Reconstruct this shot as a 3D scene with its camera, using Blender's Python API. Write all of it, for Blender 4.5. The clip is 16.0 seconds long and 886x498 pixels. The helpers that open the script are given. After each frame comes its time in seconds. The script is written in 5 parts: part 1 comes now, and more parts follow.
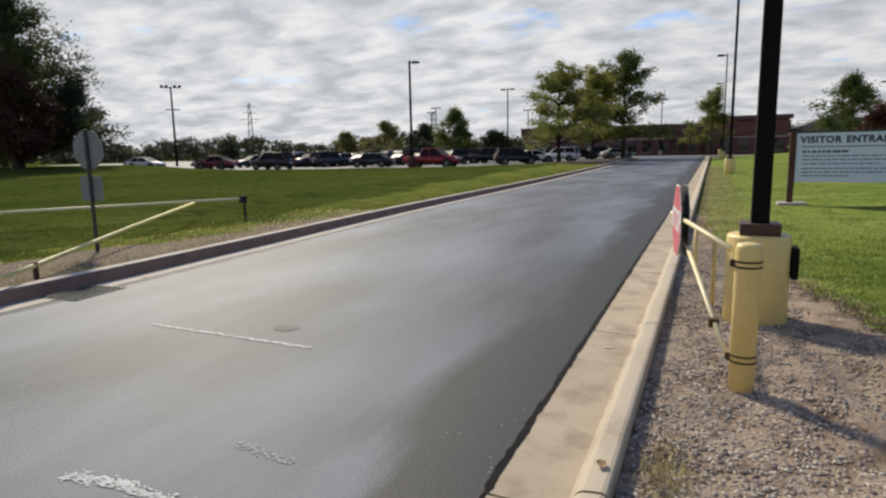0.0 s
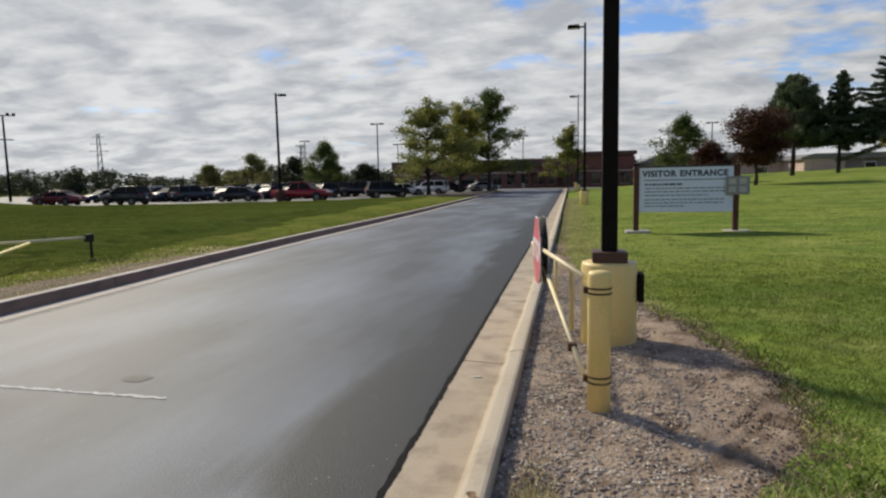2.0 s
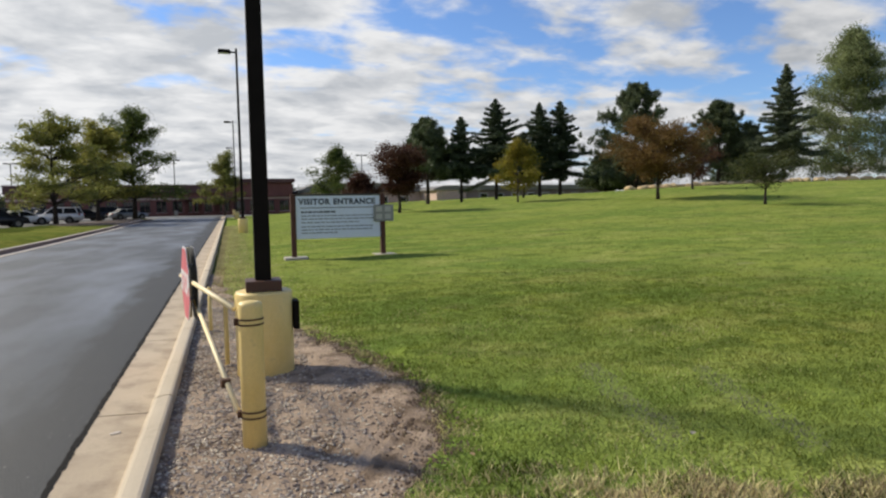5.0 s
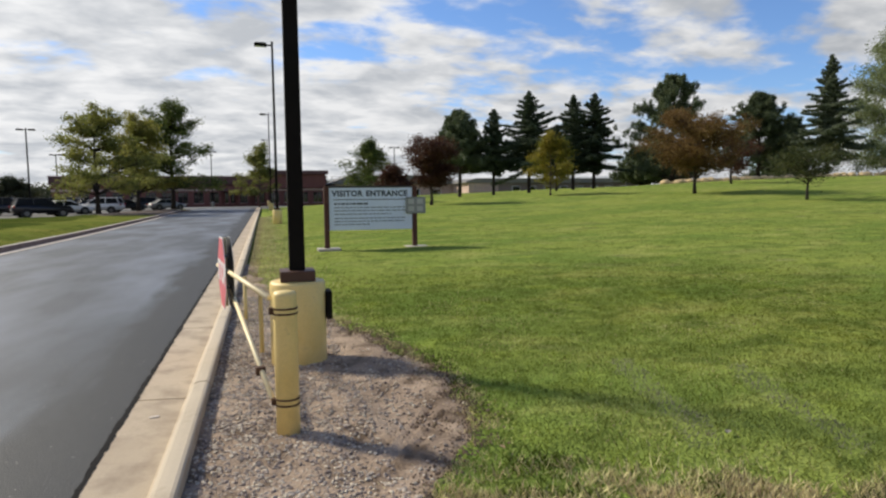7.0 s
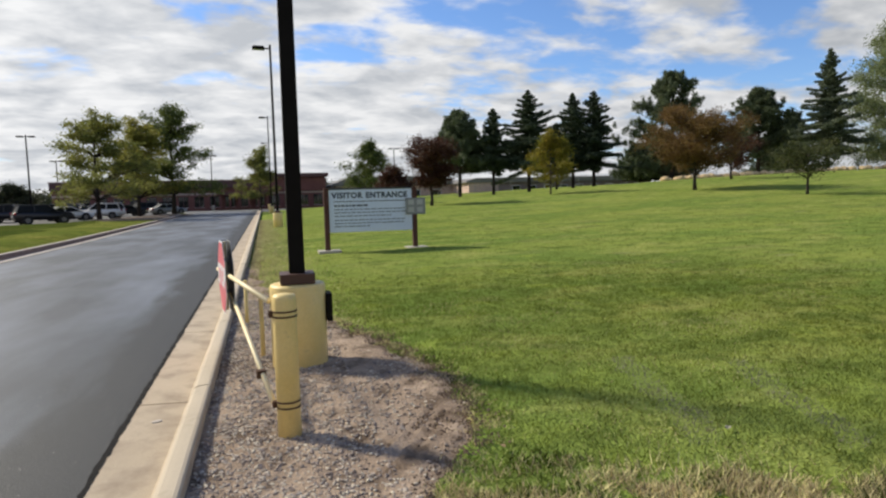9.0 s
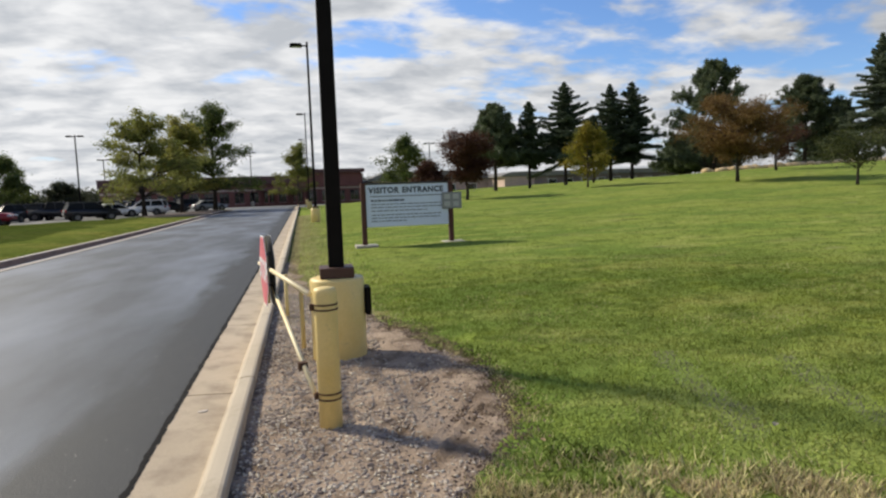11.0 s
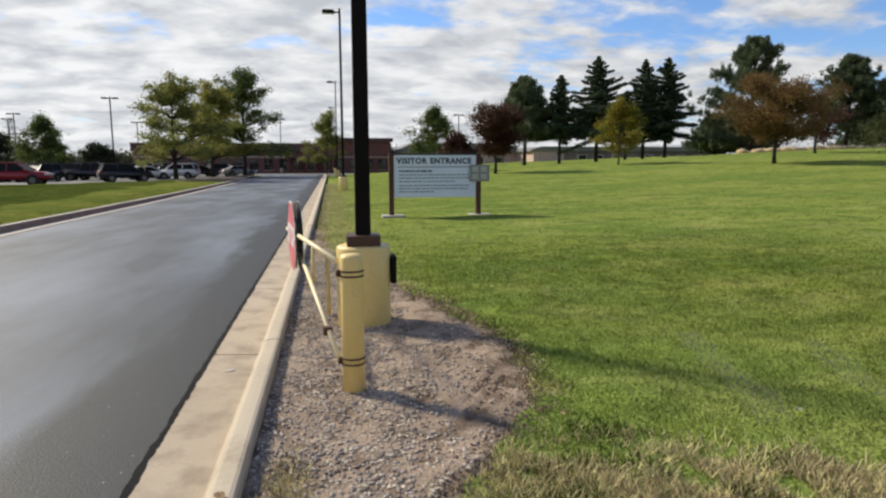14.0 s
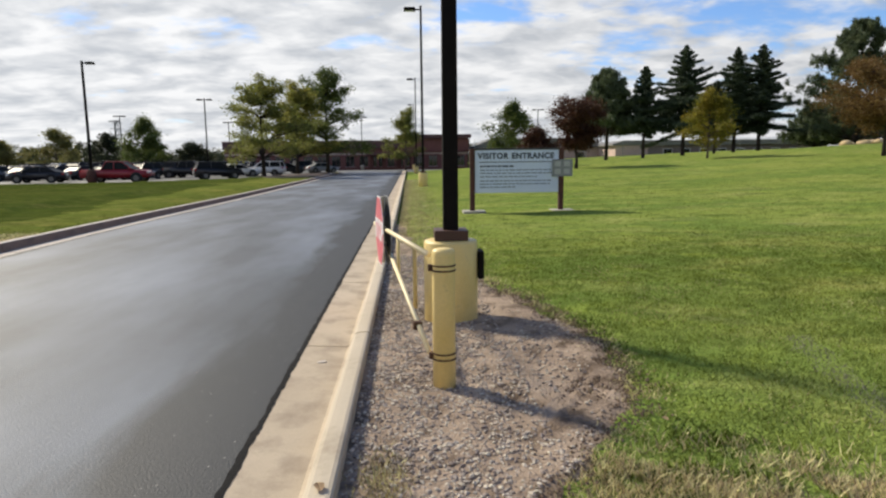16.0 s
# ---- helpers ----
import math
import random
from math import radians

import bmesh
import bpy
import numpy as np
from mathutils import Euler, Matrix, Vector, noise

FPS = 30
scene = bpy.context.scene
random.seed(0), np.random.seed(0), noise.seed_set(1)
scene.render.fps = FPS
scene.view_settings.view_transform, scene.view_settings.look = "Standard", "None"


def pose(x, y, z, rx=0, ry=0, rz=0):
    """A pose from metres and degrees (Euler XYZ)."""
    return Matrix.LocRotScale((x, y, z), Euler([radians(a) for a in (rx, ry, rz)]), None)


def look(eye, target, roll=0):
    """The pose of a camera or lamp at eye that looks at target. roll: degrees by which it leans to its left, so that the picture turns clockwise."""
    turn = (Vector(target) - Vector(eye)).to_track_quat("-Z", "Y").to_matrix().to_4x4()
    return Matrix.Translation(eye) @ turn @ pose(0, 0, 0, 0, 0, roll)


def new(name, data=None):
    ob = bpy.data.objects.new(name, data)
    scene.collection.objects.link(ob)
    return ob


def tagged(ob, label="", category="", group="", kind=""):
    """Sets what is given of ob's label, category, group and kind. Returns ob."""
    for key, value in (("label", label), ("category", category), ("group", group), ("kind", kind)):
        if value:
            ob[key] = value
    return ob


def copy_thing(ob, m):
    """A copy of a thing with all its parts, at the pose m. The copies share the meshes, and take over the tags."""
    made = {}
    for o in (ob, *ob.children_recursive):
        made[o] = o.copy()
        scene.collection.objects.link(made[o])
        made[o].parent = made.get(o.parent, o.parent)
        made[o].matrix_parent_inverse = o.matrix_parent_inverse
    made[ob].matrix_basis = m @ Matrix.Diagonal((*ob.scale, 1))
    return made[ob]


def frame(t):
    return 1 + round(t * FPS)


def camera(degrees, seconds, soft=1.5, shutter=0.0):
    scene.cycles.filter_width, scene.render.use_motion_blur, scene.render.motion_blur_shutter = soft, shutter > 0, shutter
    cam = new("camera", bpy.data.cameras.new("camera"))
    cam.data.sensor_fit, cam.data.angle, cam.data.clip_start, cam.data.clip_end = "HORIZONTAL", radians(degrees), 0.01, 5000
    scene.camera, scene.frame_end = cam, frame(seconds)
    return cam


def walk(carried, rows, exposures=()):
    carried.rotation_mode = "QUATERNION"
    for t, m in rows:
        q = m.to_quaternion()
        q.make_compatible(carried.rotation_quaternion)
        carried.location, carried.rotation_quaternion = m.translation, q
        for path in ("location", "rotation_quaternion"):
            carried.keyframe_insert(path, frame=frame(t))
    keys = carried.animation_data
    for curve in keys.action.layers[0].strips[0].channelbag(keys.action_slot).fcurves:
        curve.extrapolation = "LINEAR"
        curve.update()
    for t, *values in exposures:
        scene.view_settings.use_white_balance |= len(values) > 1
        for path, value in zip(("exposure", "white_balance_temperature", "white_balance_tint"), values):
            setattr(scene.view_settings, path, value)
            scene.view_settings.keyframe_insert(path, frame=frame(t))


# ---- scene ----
cam = camera(71.4, 16.0, soft=2.3)
PATH = [
    (0, (0.022, 0.118, 1.631), (-0.768, 1.928, 1.314), -1.1),
    (0.5, (0.054, 0.138, 1.635), (-0.453, 2.054, 1.369), -0.6),
    (1, (0.063, 0.14, 1.648), (-0.323, 2.092, 1.44), -2.0),
    (1.5, (0.033, 0.14, 1.641), (-0.516, 2.052, 1.432), -1.9),
    (1.8, (0.04, 0.152, 1.637), (-0.507, 2.064, 1.428), -1.5),
    (1.9, (0.042, 0.148, 1.643), (-0.455, 2.073, 1.424), -1.3),
    (2, (0.064, 0.147, 1.644), (-0.34, 2.093, 1.424), -1.2),
    (2.1, (0.082, 0.148, 1.646), (-0.182, 2.119, 1.434), -1.4),
    (2.2, (0.1, 0.151, 1.639), (0.032, 2.141, 1.45), -0.8),
    (2.3, (0.114, 0.136, 1.648), (0.255, 2.123, 1.465), -0.6),
    (2.4, (0.125, 0.142, 1.654), (0.443, 2.107, 1.465), -0.4),
    (2.5, (0.148, 0.151, 1.653), (0.601, 2.09, 1.47), -0.9),
    (2.7, (0.162, 0.164, 1.654), (0.736, 2.073, 1.486), -1.4),
    (3, (0.147, 0.172, 1.653), (0.669, 2.096, 1.493), -2.5),
    (3.5, (0.146, 0.186, 1.652), (0.69, 2.106, 1.514), -1.9),
    (3.7, (0.148, 0.198, 1.636), (0.783, 2.089, 1.49), -0.5),
    (5.8, (0.156, 0.19, 1.649), (0.808, 2.074, 1.497), -0.9),
    (6, (0.146, 0.19, 1.649), (0.795, 2.076, 1.504), -0.4),
    (6.5, (0.142, 0.187, 1.643), (0.705, 2.099, 1.476), -0.3),
    (7, (0.148, 0.19, 1.643), (0.701, 2.104, 1.469), -0.5),
    (7.5, (0.15, 0.186, 1.644), (0.719, 2.096, 1.485), -1.2),
    (8, (0.153, 0.19, 1.644), (0.719, 2.102, 1.488), -1.3),
    (8.5, (0.159, 0.182, 1.645), (0.726, 2.092, 1.469), -1.1),
    (9, (0.166, 0.172, 1.646), (0.715, 2.087, 1.473), -1.4),
    (9.5, (0.172, 0.173, 1.64), (0.686, 2.095, 1.439), -1.9),
    (10, (0.176, 0.181, 1.644), (0.657, 2.111, 1.443), -2.4),
    (10.2, (0.169, 0.174, 1.644), (0.627, 2.111, 1.451), -2.6),
    (12.5, (0.135, 0.178, 1.631), (0.582, 2.118, 1.447), -1.1),
    (13, (0.134, 0.157, 1.636), (0.592, 2.088, 1.392), -0.2),
    (13.5, (0.137, 0.17, 1.629), (0.523, 2.114, 1.365), -0.2),
    (14, (0.134, 0.171, 1.628), (0.487, 2.121, 1.354), -0.1),
    (14.5, (0.128, 0.187, 1.625), (0.475, 2.139, 1.363), -0.1),
    (15, (0.117, 0.192, 1.622), (0.423, 2.15, 1.348), -0.4),
    (15.5, (0.085, 0.231, 1.613), (0.25, 2.205, 1.335), -1.3),
    (16, (0.035, 0.267, 1.607), (0.141, 2.243, 1.322), -0.6),
]
walk(cam, [(t, look(eye, target, roll)) for t, eye, target, roll in PATH],
     exposures=[(0, -0.14), (1, -0.22), (1.8, -0.27), (2.2, -0.28), (2.6, -0.22), (3.1, -0.07), (6, 0.0), (9.5, 0.05), (12.5, -0.03), (13.6, 0.03), (16, 0.10)])

# ---- world, sun, exposure ----
SUN_EL, SUN_DIR = 36.0, (-0.72, 0.69)      # the sun stands ahead and to the left of the gate
world = bpy.data.worlds.new("sky")
scene.world = world
world.use_nodes = True
wt = world.node_tree
wt.nodes.clear()


def wnode(kind, **vals):
    n = wt.nodes.new(kind)
    for k, v in vals.items():
        n.inputs[k].default_value = v
    return n


def wmath(op, a, b=None, clamp=False):
    n = wt.nodes.new("ShaderNodeMath")
    n.operation, n.use_clamp = op, clamp
    for i, v in enumerate((a, b)):
        if v is None:
            continue
        if isinstance(v, (int, float)):
            n.inputs[i].default_value = v
        else:
            wt.links.new(v, n.inputs[i])
    return n.outputs[0]


def wmix(fac, a, b):
    n = wt.nodes.new("ShaderNodeMix")
    n.data_type = "RGBA"
    for sock, v in ((n.inputs[0], fac), (n.inputs[6], a), (n.inputs[7], b)):
        if isinstance(v, (int, float, tuple)):
            sock.default_value = v
        else:
            wt.links.new(v, sock)
    return n.outputs[2]


sky = wt.nodes.new("ShaderNodeTexSky")
sky.sky_type, sky.sun_disc = "NISHITA", False
sky.sun_elevation = radians(SUN_EL)
sky.sun_rotation = math.atan2(SUN_DIR[0], SUN_DIR[1])
sky.air_density, sky.dust_density = 1.0, 0.15
tc = wt.nodes.new("ShaderNodeTexCoord")
sep = wt.nodes.new("ShaderNodeSeparateXYZ")
wt.links.new(tc.outputs["Generated"], sep.inputs[0])
up = wmath("ADD", wmath("MAXIMUM", sep.outputs[2], 0.0), 0.21)
px, py = wmath("DIVIDE", sep.outputs[0], up), wmath("DIVIDE", sep.outputs[1], up)
cmb = wt.nodes.new("ShaderNodeCombineXYZ")
wt.links.new(px, cmb.inputs[0]), wt.links.new(py, cmb.inputs[1])


def wnoise(scale, detail, rough, distort=0.0, off=0.0):
    mp = wt.nodes.new("ShaderNodeMapping")
    mp.inputs["Location"].default_value = (off, off * 0.7, off * 0.3)
    mp.inputs["Scale"].default_value = (1.0, 1.25, 1.0)
    wt.links.new(cmb.outputs[0], mp.inputs[0])
    n = wnode("ShaderNodeTexNoise", Scale=scale, Detail=detail, Roughness=rough, Distortion=distort)
    wt.links.new(mp.outputs[0], n.inputs[0])
    return n.outputs[0]


# broken altocumulus: thicker towards the sun, with more blue away from it
large, puffs, wisps = wnoise(0.45, 2.0, 0.5, 0.0, 3.1), wnoise(2.5, 5.0, 0.50, 0.25, 7.7), wnoise(8.0, 4.0, 0.55, 0.3, 1.3)
away = wmath("ADD", wmath("MULTIPLY", sep.outputs[0], 0.11), wmath("MULTIPLY", sep.outputs[2], 0.42))
cover = wmath("ADD", wmath("MULTIPLY", puffs, 0.90), wmath("MULTIPLY", large, 0.35))
cover = wmath("SUBTRACT", wmath("ADD", cover, wmath("MULTIPLY", wisps, 0.24)), away)
mask = wnode("ShaderNodeMapRange", **{"From Min": 0.455, "From Max": 0.640})
mask.interpolation_type = "SMOOTHSTEP"
wt.links.new(cover, mask.inputs[0])
shade = wnode("ShaderNodeMapRange", **{"From Min": 0.38, "From Max": 0.60, "To Min": 0.0, "To Max": 1.0})
wt.links.new(wmath("ADD", wmath("MULTIPLY", wnoise(4.0, 4.0, 0.5, 0.3, 5.2), 0.75), wmath("MULTIPLY", wisps, 0.25)), shade.inputs[0])
cloud = wmix(shade.outputs[0], (0.60, 0.63, 0.675, 1), (0.985, 0.99, 1.0, 1))
sdir = Vector((SUN_DIR[0], SUN_DIR[1], math.tan(radians(SUN_EL)))).normalized()
near_sun = wmath("ADD", wmath("ADD", wmath("MULTIPLY", sep.outputs[0], sdir[0]), wmath("MULTIPLY", sep.outputs[1], sdir[1])), wmath("MULTIPLY", sep.outputs[2], sdir[2]))
glow = wnode("ShaderNodeMapRange", **{"From Min": -0.2, "From Max": 0.85, "To Min": 0.72, "To Max": 1.00})
wt.links.new(near_sun, glow.inputs[0])
lit = wt.nodes.new("ShaderNodeVectorMath")
lit.operation = "SCALE"
wt.links.new(cloud, lit.inputs[0]), wt.links.new(glow.outputs[0], lit.inputs["Scale"])
cloud = lit.outputs[0]
scaled = wt.nodes.new("ShaderNodeVectorMath")
scaled.operation = "SCALE"
scaled.inputs["Scale"].default_value = 0.14
wt.links.new(sky.outputs[0], scaled.inputs[0])
bg = wnode("ShaderNodeBackground", Strength=0.92)
tint = wt.nodes.new("ShaderNodeVectorMath")
tint.operation = "MULTIPLY"
tint.inputs[1].default_value = (0.66, 0.84, 1.14)
wt.links.new(scaled.outputs[0], tint.inputs[0])
wt.links.new(wmix(mask.outputs[0], tint.outputs[0], cloud), bg.inputs[0])
out = wt.nodes.new("ShaderNodeOutputWorld")
wt.links.new(bg.outputs[0], out.inputs[0])

sun = bpy.data.lights.new("sun", "SUN")
sun.energy, sun.angle, sun.color = 4.8, radians(6.0), (1.0, 0.90, 0.72)
sun_ob = new("sun", sun)
sv = Vector((SUN_DIR[0], SUN_DIR[1], math.tan(radians(SUN_EL)) * math.hypot(*SUN_DIR)))
sun_ob.matrix_world = look(sv * 30, (0, 0, 0))

# ---- materials ----


def mat(name, a, b, scale=8.0, rough=0.8, bump=0.3, fine=60.0, spread=0.25, metal=0.0, island=0.0, stain=None, stain_at=(0.55, 0.7), stain_scale=0.8, dist=0.01, spec=0.5, coat=0.0, grain=0.22, world_laid=False, stain_along=1.0):
    """Two tones mixed by noise at two scales, with stains, relief and per-piece variation."""
    m = bpy.data.materials.new(name)
    m.use_nodes = True
    nt = m.node_tree
    L, N = nt.links.new, nt.nodes.new
    p = nt.nodes["Principled BSDF"]
    co = N("ShaderNodeNewGeometry").outputs["Position"] if world_laid else N("ShaderNodeTexCoord").outputs["Object"]

    def noi(s, d=5.0, r=0.6, along=1.0):
        n = N("ShaderNodeTexNoise")
        n.inputs["Scale"].default_value, n.inputs["Detail"].default_value, n.inputs["Roughness"].default_value = s, d, r
        src = co
        if along != 1.0:
            mp = N("ShaderNodeMapping")
            mp.inputs["Scale"].default_value = (1.0, 1.0 / along, 1.0)
            L(co, mp.inputs[0])
            src = mp.outputs[0]
        L(src, n.inputs[0])
        return n.outputs[0]

    def mixc(f, x, y):
        n = N("ShaderNodeMix")
        n.data_type = "RGBA"
        for sock, v in ((n.inputs[0], f), (n.inputs[6], x), (n.inputs[7], y)):
            if isinstance(v, (int, float)):
                sock.default_value = v
            elif isinstance(v, tuple):
                sock.default_value = (*v[:3], 1)
            else:
                L(v, sock)
        return n.outputs[2]

    def rng(v, lo, hi, tlo=0.0, thi=1.0):
        n = N("ShaderNodeMapRange")
        for k, q in (("From Min", lo), ("From Max", hi), ("To Min", tlo), ("To Max", thi)):
            n.inputs[k].default_value = q
        L(v, n.inputs[0])
        return n.outputs[0]

    big, small = noi(scale), noi(fine, 3.0)
    col = mixc(rng(big, 0.5 - spread, 0.5 + spread), a, b)
    hsv = N("ShaderNodeHueSaturation")
    L(col, hsv.inputs["Color"])
    val = rng(small, 0.3, 0.7, 1 - grain, 1 + grain)
    if island:
        g = N("ShaderNodeNewGeometry").outputs["Random Per Island"]
        o = N("ShaderNodeObjectInfo").outputs["Random"]
        ad = N("ShaderNodeMath")
        ad.operation = "ADD"
        L(rng(g, 0, 1, -island, island), ad.inputs[0]), L(rng(o, 0, 1, -island * 0.5, island * 0.5), ad.inputs[1])
        ad2 = N("ShaderNodeMath")
        ad2.operation = "ADD"
        L(ad.outputs[0], ad2.inputs[0]), L(val, ad2.inputs[1])
        val = ad2.outputs[0]
        L(rng(g, 0, 1, 0.5 - island * 0.06, 0.5 + island * 0.06), hsv.inputs["Hue"])
    L(val, hsv.inputs["Value"])
    col = hsv.outputs[0]
    if stain:
        col = mixc(rng(noi(stain_scale, 6.0, 0.65 if stain_along == 1.0 else 0.5, stain_along), *stain_at), col, stain)
    L(col, p.inputs["Base Color"])
    L(rng(small, 0.3, 0.7, max(0.02, rough - 0.08), min(1.0, rough + 0.08)), p.inputs["Roughness"])
    p.inputs["Metallic"].default_value = metal
    p.inputs["Specular IOR Level"].default_value = spec
    p.inputs["Coat Weight"].default_value = coat
    if bump:
        bn = N("ShaderNodeBump")
        bn.inputs["Strength"].default_value, bn.inputs["Distance"].default_value = bump, dist
        L(small, bn.inputs["Height"]), L(bn.outputs[0], p.inputs["Normal"])
    return m


def leafy(name, a, b, island=0.20, trans=0.35):
    """Foliage: two greens by clump, each leaf a little different, some light coming through."""
    m = mat(name, a, b, scale=0.55, rough=0.6, bump=0, fine=2.5, spread=0.18, island=island, spec=0.25)
    nt = m.node_tree
    p = nt.nodes["Principled BSDF"]
    tr = nt.nodes.new("ShaderNodeBsdfTranslucent")
    nt.links.new(p.inputs["Base Color"].links[0].from_socket, tr.inputs[0])
    mx = nt.nodes.new("ShaderNodeMixShader")
    mx.inputs[0].default_value = trans
    nt.links.new(p.outputs[0], mx.inputs[1]), nt.links.new(tr.outputs[0], mx.inputs[2])
    nt.links.new(mx.outputs[0], nt.nodes["Material Output"].inputs[0])
    return m


def lawn_mat(name, trans, gain, hue=(1, 1, 1)):
    """Mown turf: green, with lime and straw patches and darker clumps at several sizes."""
    m = bpy.data.materials.new(name)
    m.use_nodes = True
    nt = m.node_tree
    L, N = nt.links.new, nt.nodes.new
    p = nt.nodes["Principled BSDF"]
    co = N("ShaderNodeTexCoord").outputs["Object"]

    def layer(col, scale, lo, hi, tone, detail=4.0, stretch=1.0):
        mp = N("ShaderNodeMapping")
        mp.inputs["Rotation"].default_value = (0, 0, radians(24))
        mp.inputs["Scale"].default_value = (1.0 / stretch, 1.0, 1.0)
        L(co, mp.inputs[0])
        n = N("ShaderNodeTexNoise")
        n.inputs["Scale"].default_value, n.inputs["Detail"].default_value = scale, detail
        L(mp.outputs[0], n.inputs[0])
        r = N("ShaderNodeMapRange")
        r.inputs["From Min"].default_value, r.inputs["From Max"].default_value = lo, hi
        L(n.outputs[0], r.inputs[0])
        x = N("ShaderNodeMix")
        x.data_type = "RGBA"
        L(r.outputs[0], x.inputs[0])
        if isinstance(col, tuple):
            x.inputs[6].default_value = (*[q * k for q, k in zip(col, hue)], 1)
        else:
            L(col, x.inputs[6])
        x.inputs[7].default_value = (*[q * k for q, k in zip(tone, hue)], 1)
        return x.outputs[2], n.outputs[0]
    g = gain
    col, _ = layer((0.106 * g, 0.156 * g, 0.022 * g), 0.24, 0.42, 0.64, (0.180 * g, 0.210 * g, 0.031 * g), 3.0, 2.0)
    col, _ = layer(col, 0.9, 0.50, 0.70, (0.225 * g, 0.240 * g, 0.046 * g), 4.0, 2.2)
    col, _ = layer(col, 1.5, 0.53, 0.72, (0.165 * g, 0.212 * g, 0.026 * g), 3.0, 1.1)
    col, _ = layer(col, 1.9, 0.52, 0.68, (0.082 * g, 0.113 * g, 0.016 * g), 4.0, 1.2)
    col, _ = layer(col, 1.1, 0.63, 0.76, (0.150 * g, 0.150 * g, 0.045 * g), 6.0, 1.5)
    col, _ = layer(col, 0.55, 0.60, 0.74, (0.125 * g, 0.135 * g, 0.032 * g), 6.0, 1.8)
    col, _ = layer(col, 7.0, 0.47, 0.78, (0.074 * g, 0.100 * g, 0.015 * g), 3.0)
    col, fine = layer(col, 34.0, 0.45, 0.80, (0.072 * g, 0.092 * g, 0.014 * g), 3.0)
    L(col, p.inputs["Base Color"])
    p.inputs["Roughness"].default_value, p.inputs["Specular IOR Level"].default_value = 0.9, 0.0
    if trans:
        geo = N("ShaderNodeNewGeometry").outputs["Random Per Island"]
        r = N("ShaderNodeMapRange")
        r.inputs["To Min"].default_value, r.inputs["To Max"].default_value = 0.78, 1.25
        L(geo, r.inputs[0])
        h = N("ShaderNodeHueSaturation")
        L(col, h.inputs["Color"]), L(r.outputs[0], h.inputs["Value"]), L(h.outputs[0], p.inputs["Base Color"])
        t = N("ShaderNodeBsdfTranslucent")
        L(h.outputs[0], t.inputs[0])
        x = N("ShaderNodeMixShader")
        x.inputs[0].default_value = trans
        L(p.outputs[0], x.inputs[1]), L(t.outputs[0], x.inputs[2]), L(x.outputs[0], nt.nodes["Material Output"].inputs[0])
    else:
        b = N("ShaderNodeBump")
        b.inputs["Strength"].default_value, b.inputs["Distance"].default_value = 0.9, 0.035
        L(fine, b.inputs["Height"]), L(b.outputs[0], p.inputs["Normal"])
    return m


def road_mat():
    """Asphalt: grey with pale hazy wear, and a darker sealed margin along the gutter with an uneven edge."""
    m = mat("asphalt", (0.036, 0.046, 0.060), (0.057, 0.069, 0.087), scale=0.35, rough=0.64, bump=0.7, fine=75, spread=0.2, stain=(0.152, 0.178, 0.220), stain_at=(0.40, 0.70), stain_scale=0.62, dist=0.006, spec=0.41, grain=0.50, stain_along=3.2)
    nt = m.node_tree
    L, N = nt.links.new, nt.nodes.new
    p = nt.nodes["Principled BSDF"]
    col = p.inputs["Base Color"].links[0].from_socket
    co = N("ShaderNodeTexCoord").outputs["Object"]
    sp = N("ShaderNodeSeparateXYZ")
    L(co, sp.inputs[0])
    mp = N("ShaderNodeMapping")
    mp.inputs["Scale"].default_value = (1.0, 0.28, 1.0)
    L(co, mp.inputs[0])
    n = N("ShaderNodeTexNoise")
    n.inputs["Scale"].default_value, n.inputs["Detail"].default_value = 1.6, 5.0
    L(mp.outputs[0], n.inputs[0])
    a = N("ShaderNodeMath")
    a.operation = "MULTIPLY_ADD"
    L(n.outputs[0], a.inputs[0])
    a.inputs[1].default_value = 1.6
    L(sp.outputs[0], a.inputs[2])
    r = N("ShaderNodeMapRange")
    r.interpolation_type = "SMOOTHSTEP"
    r.inputs["From Min"].default_value, r.inputs["From Max"].default_value = -1.05, -0.55
    L(a.outputs[0], r.inputs[0])
    x = N("ShaderNodeMix")
    x.data_type = "RGBA"
    L(r.outputs[0], x.inputs[0]), L(col, x.inputs[6])
    x.inputs[7].default_value = (0.015, 0.019, 0.025, 1)
    # scattered pale chips of aggregate
    v = N("ShaderNodeTexVoronoi")
    v.inputs["Scale"].default_value = 16.0
    L(co, v.inputs[0])
    rr = N("ShaderNodeMapRange")
    rr.inputs["From Min"].default_value, rr.inputs["From Max"].default_value, rr.inputs["To Min"].default_value, rr.inputs["To Max"].default_value = 0.05, 0.13, 1.0, 0.0
    L(v.outputs["Distance"], rr.inputs[0])
    s2 = N("ShaderNodeSeparateColor")
    L(v.outputs["Color"], s2.inputs[0])
    gt = N("ShaderNodeMath")
    gt.operation = "GREATER_THAN"
    gt.inputs[1].default_value = 0.68
    L(s2.outputs[0], gt.inputs[0])
    mu = N("ShaderNodeMath")
    mu.operation = "MULTIPLY"
    L(rr.outputs[0], mu.inputs[0]), L(gt.outputs[0], mu.inputs[1])
    y = N("ShaderNodeMix")
    y.data_type = "RGBA"
    L(mu.outputs[0], y.inputs[0]), L(x.outputs[2], y.inputs[6])
    y.inputs[7].default_value = (0.24, 0.235, 0.22, 1)
    L(y.outputs[2], p.inputs["Base Color"])
    return m


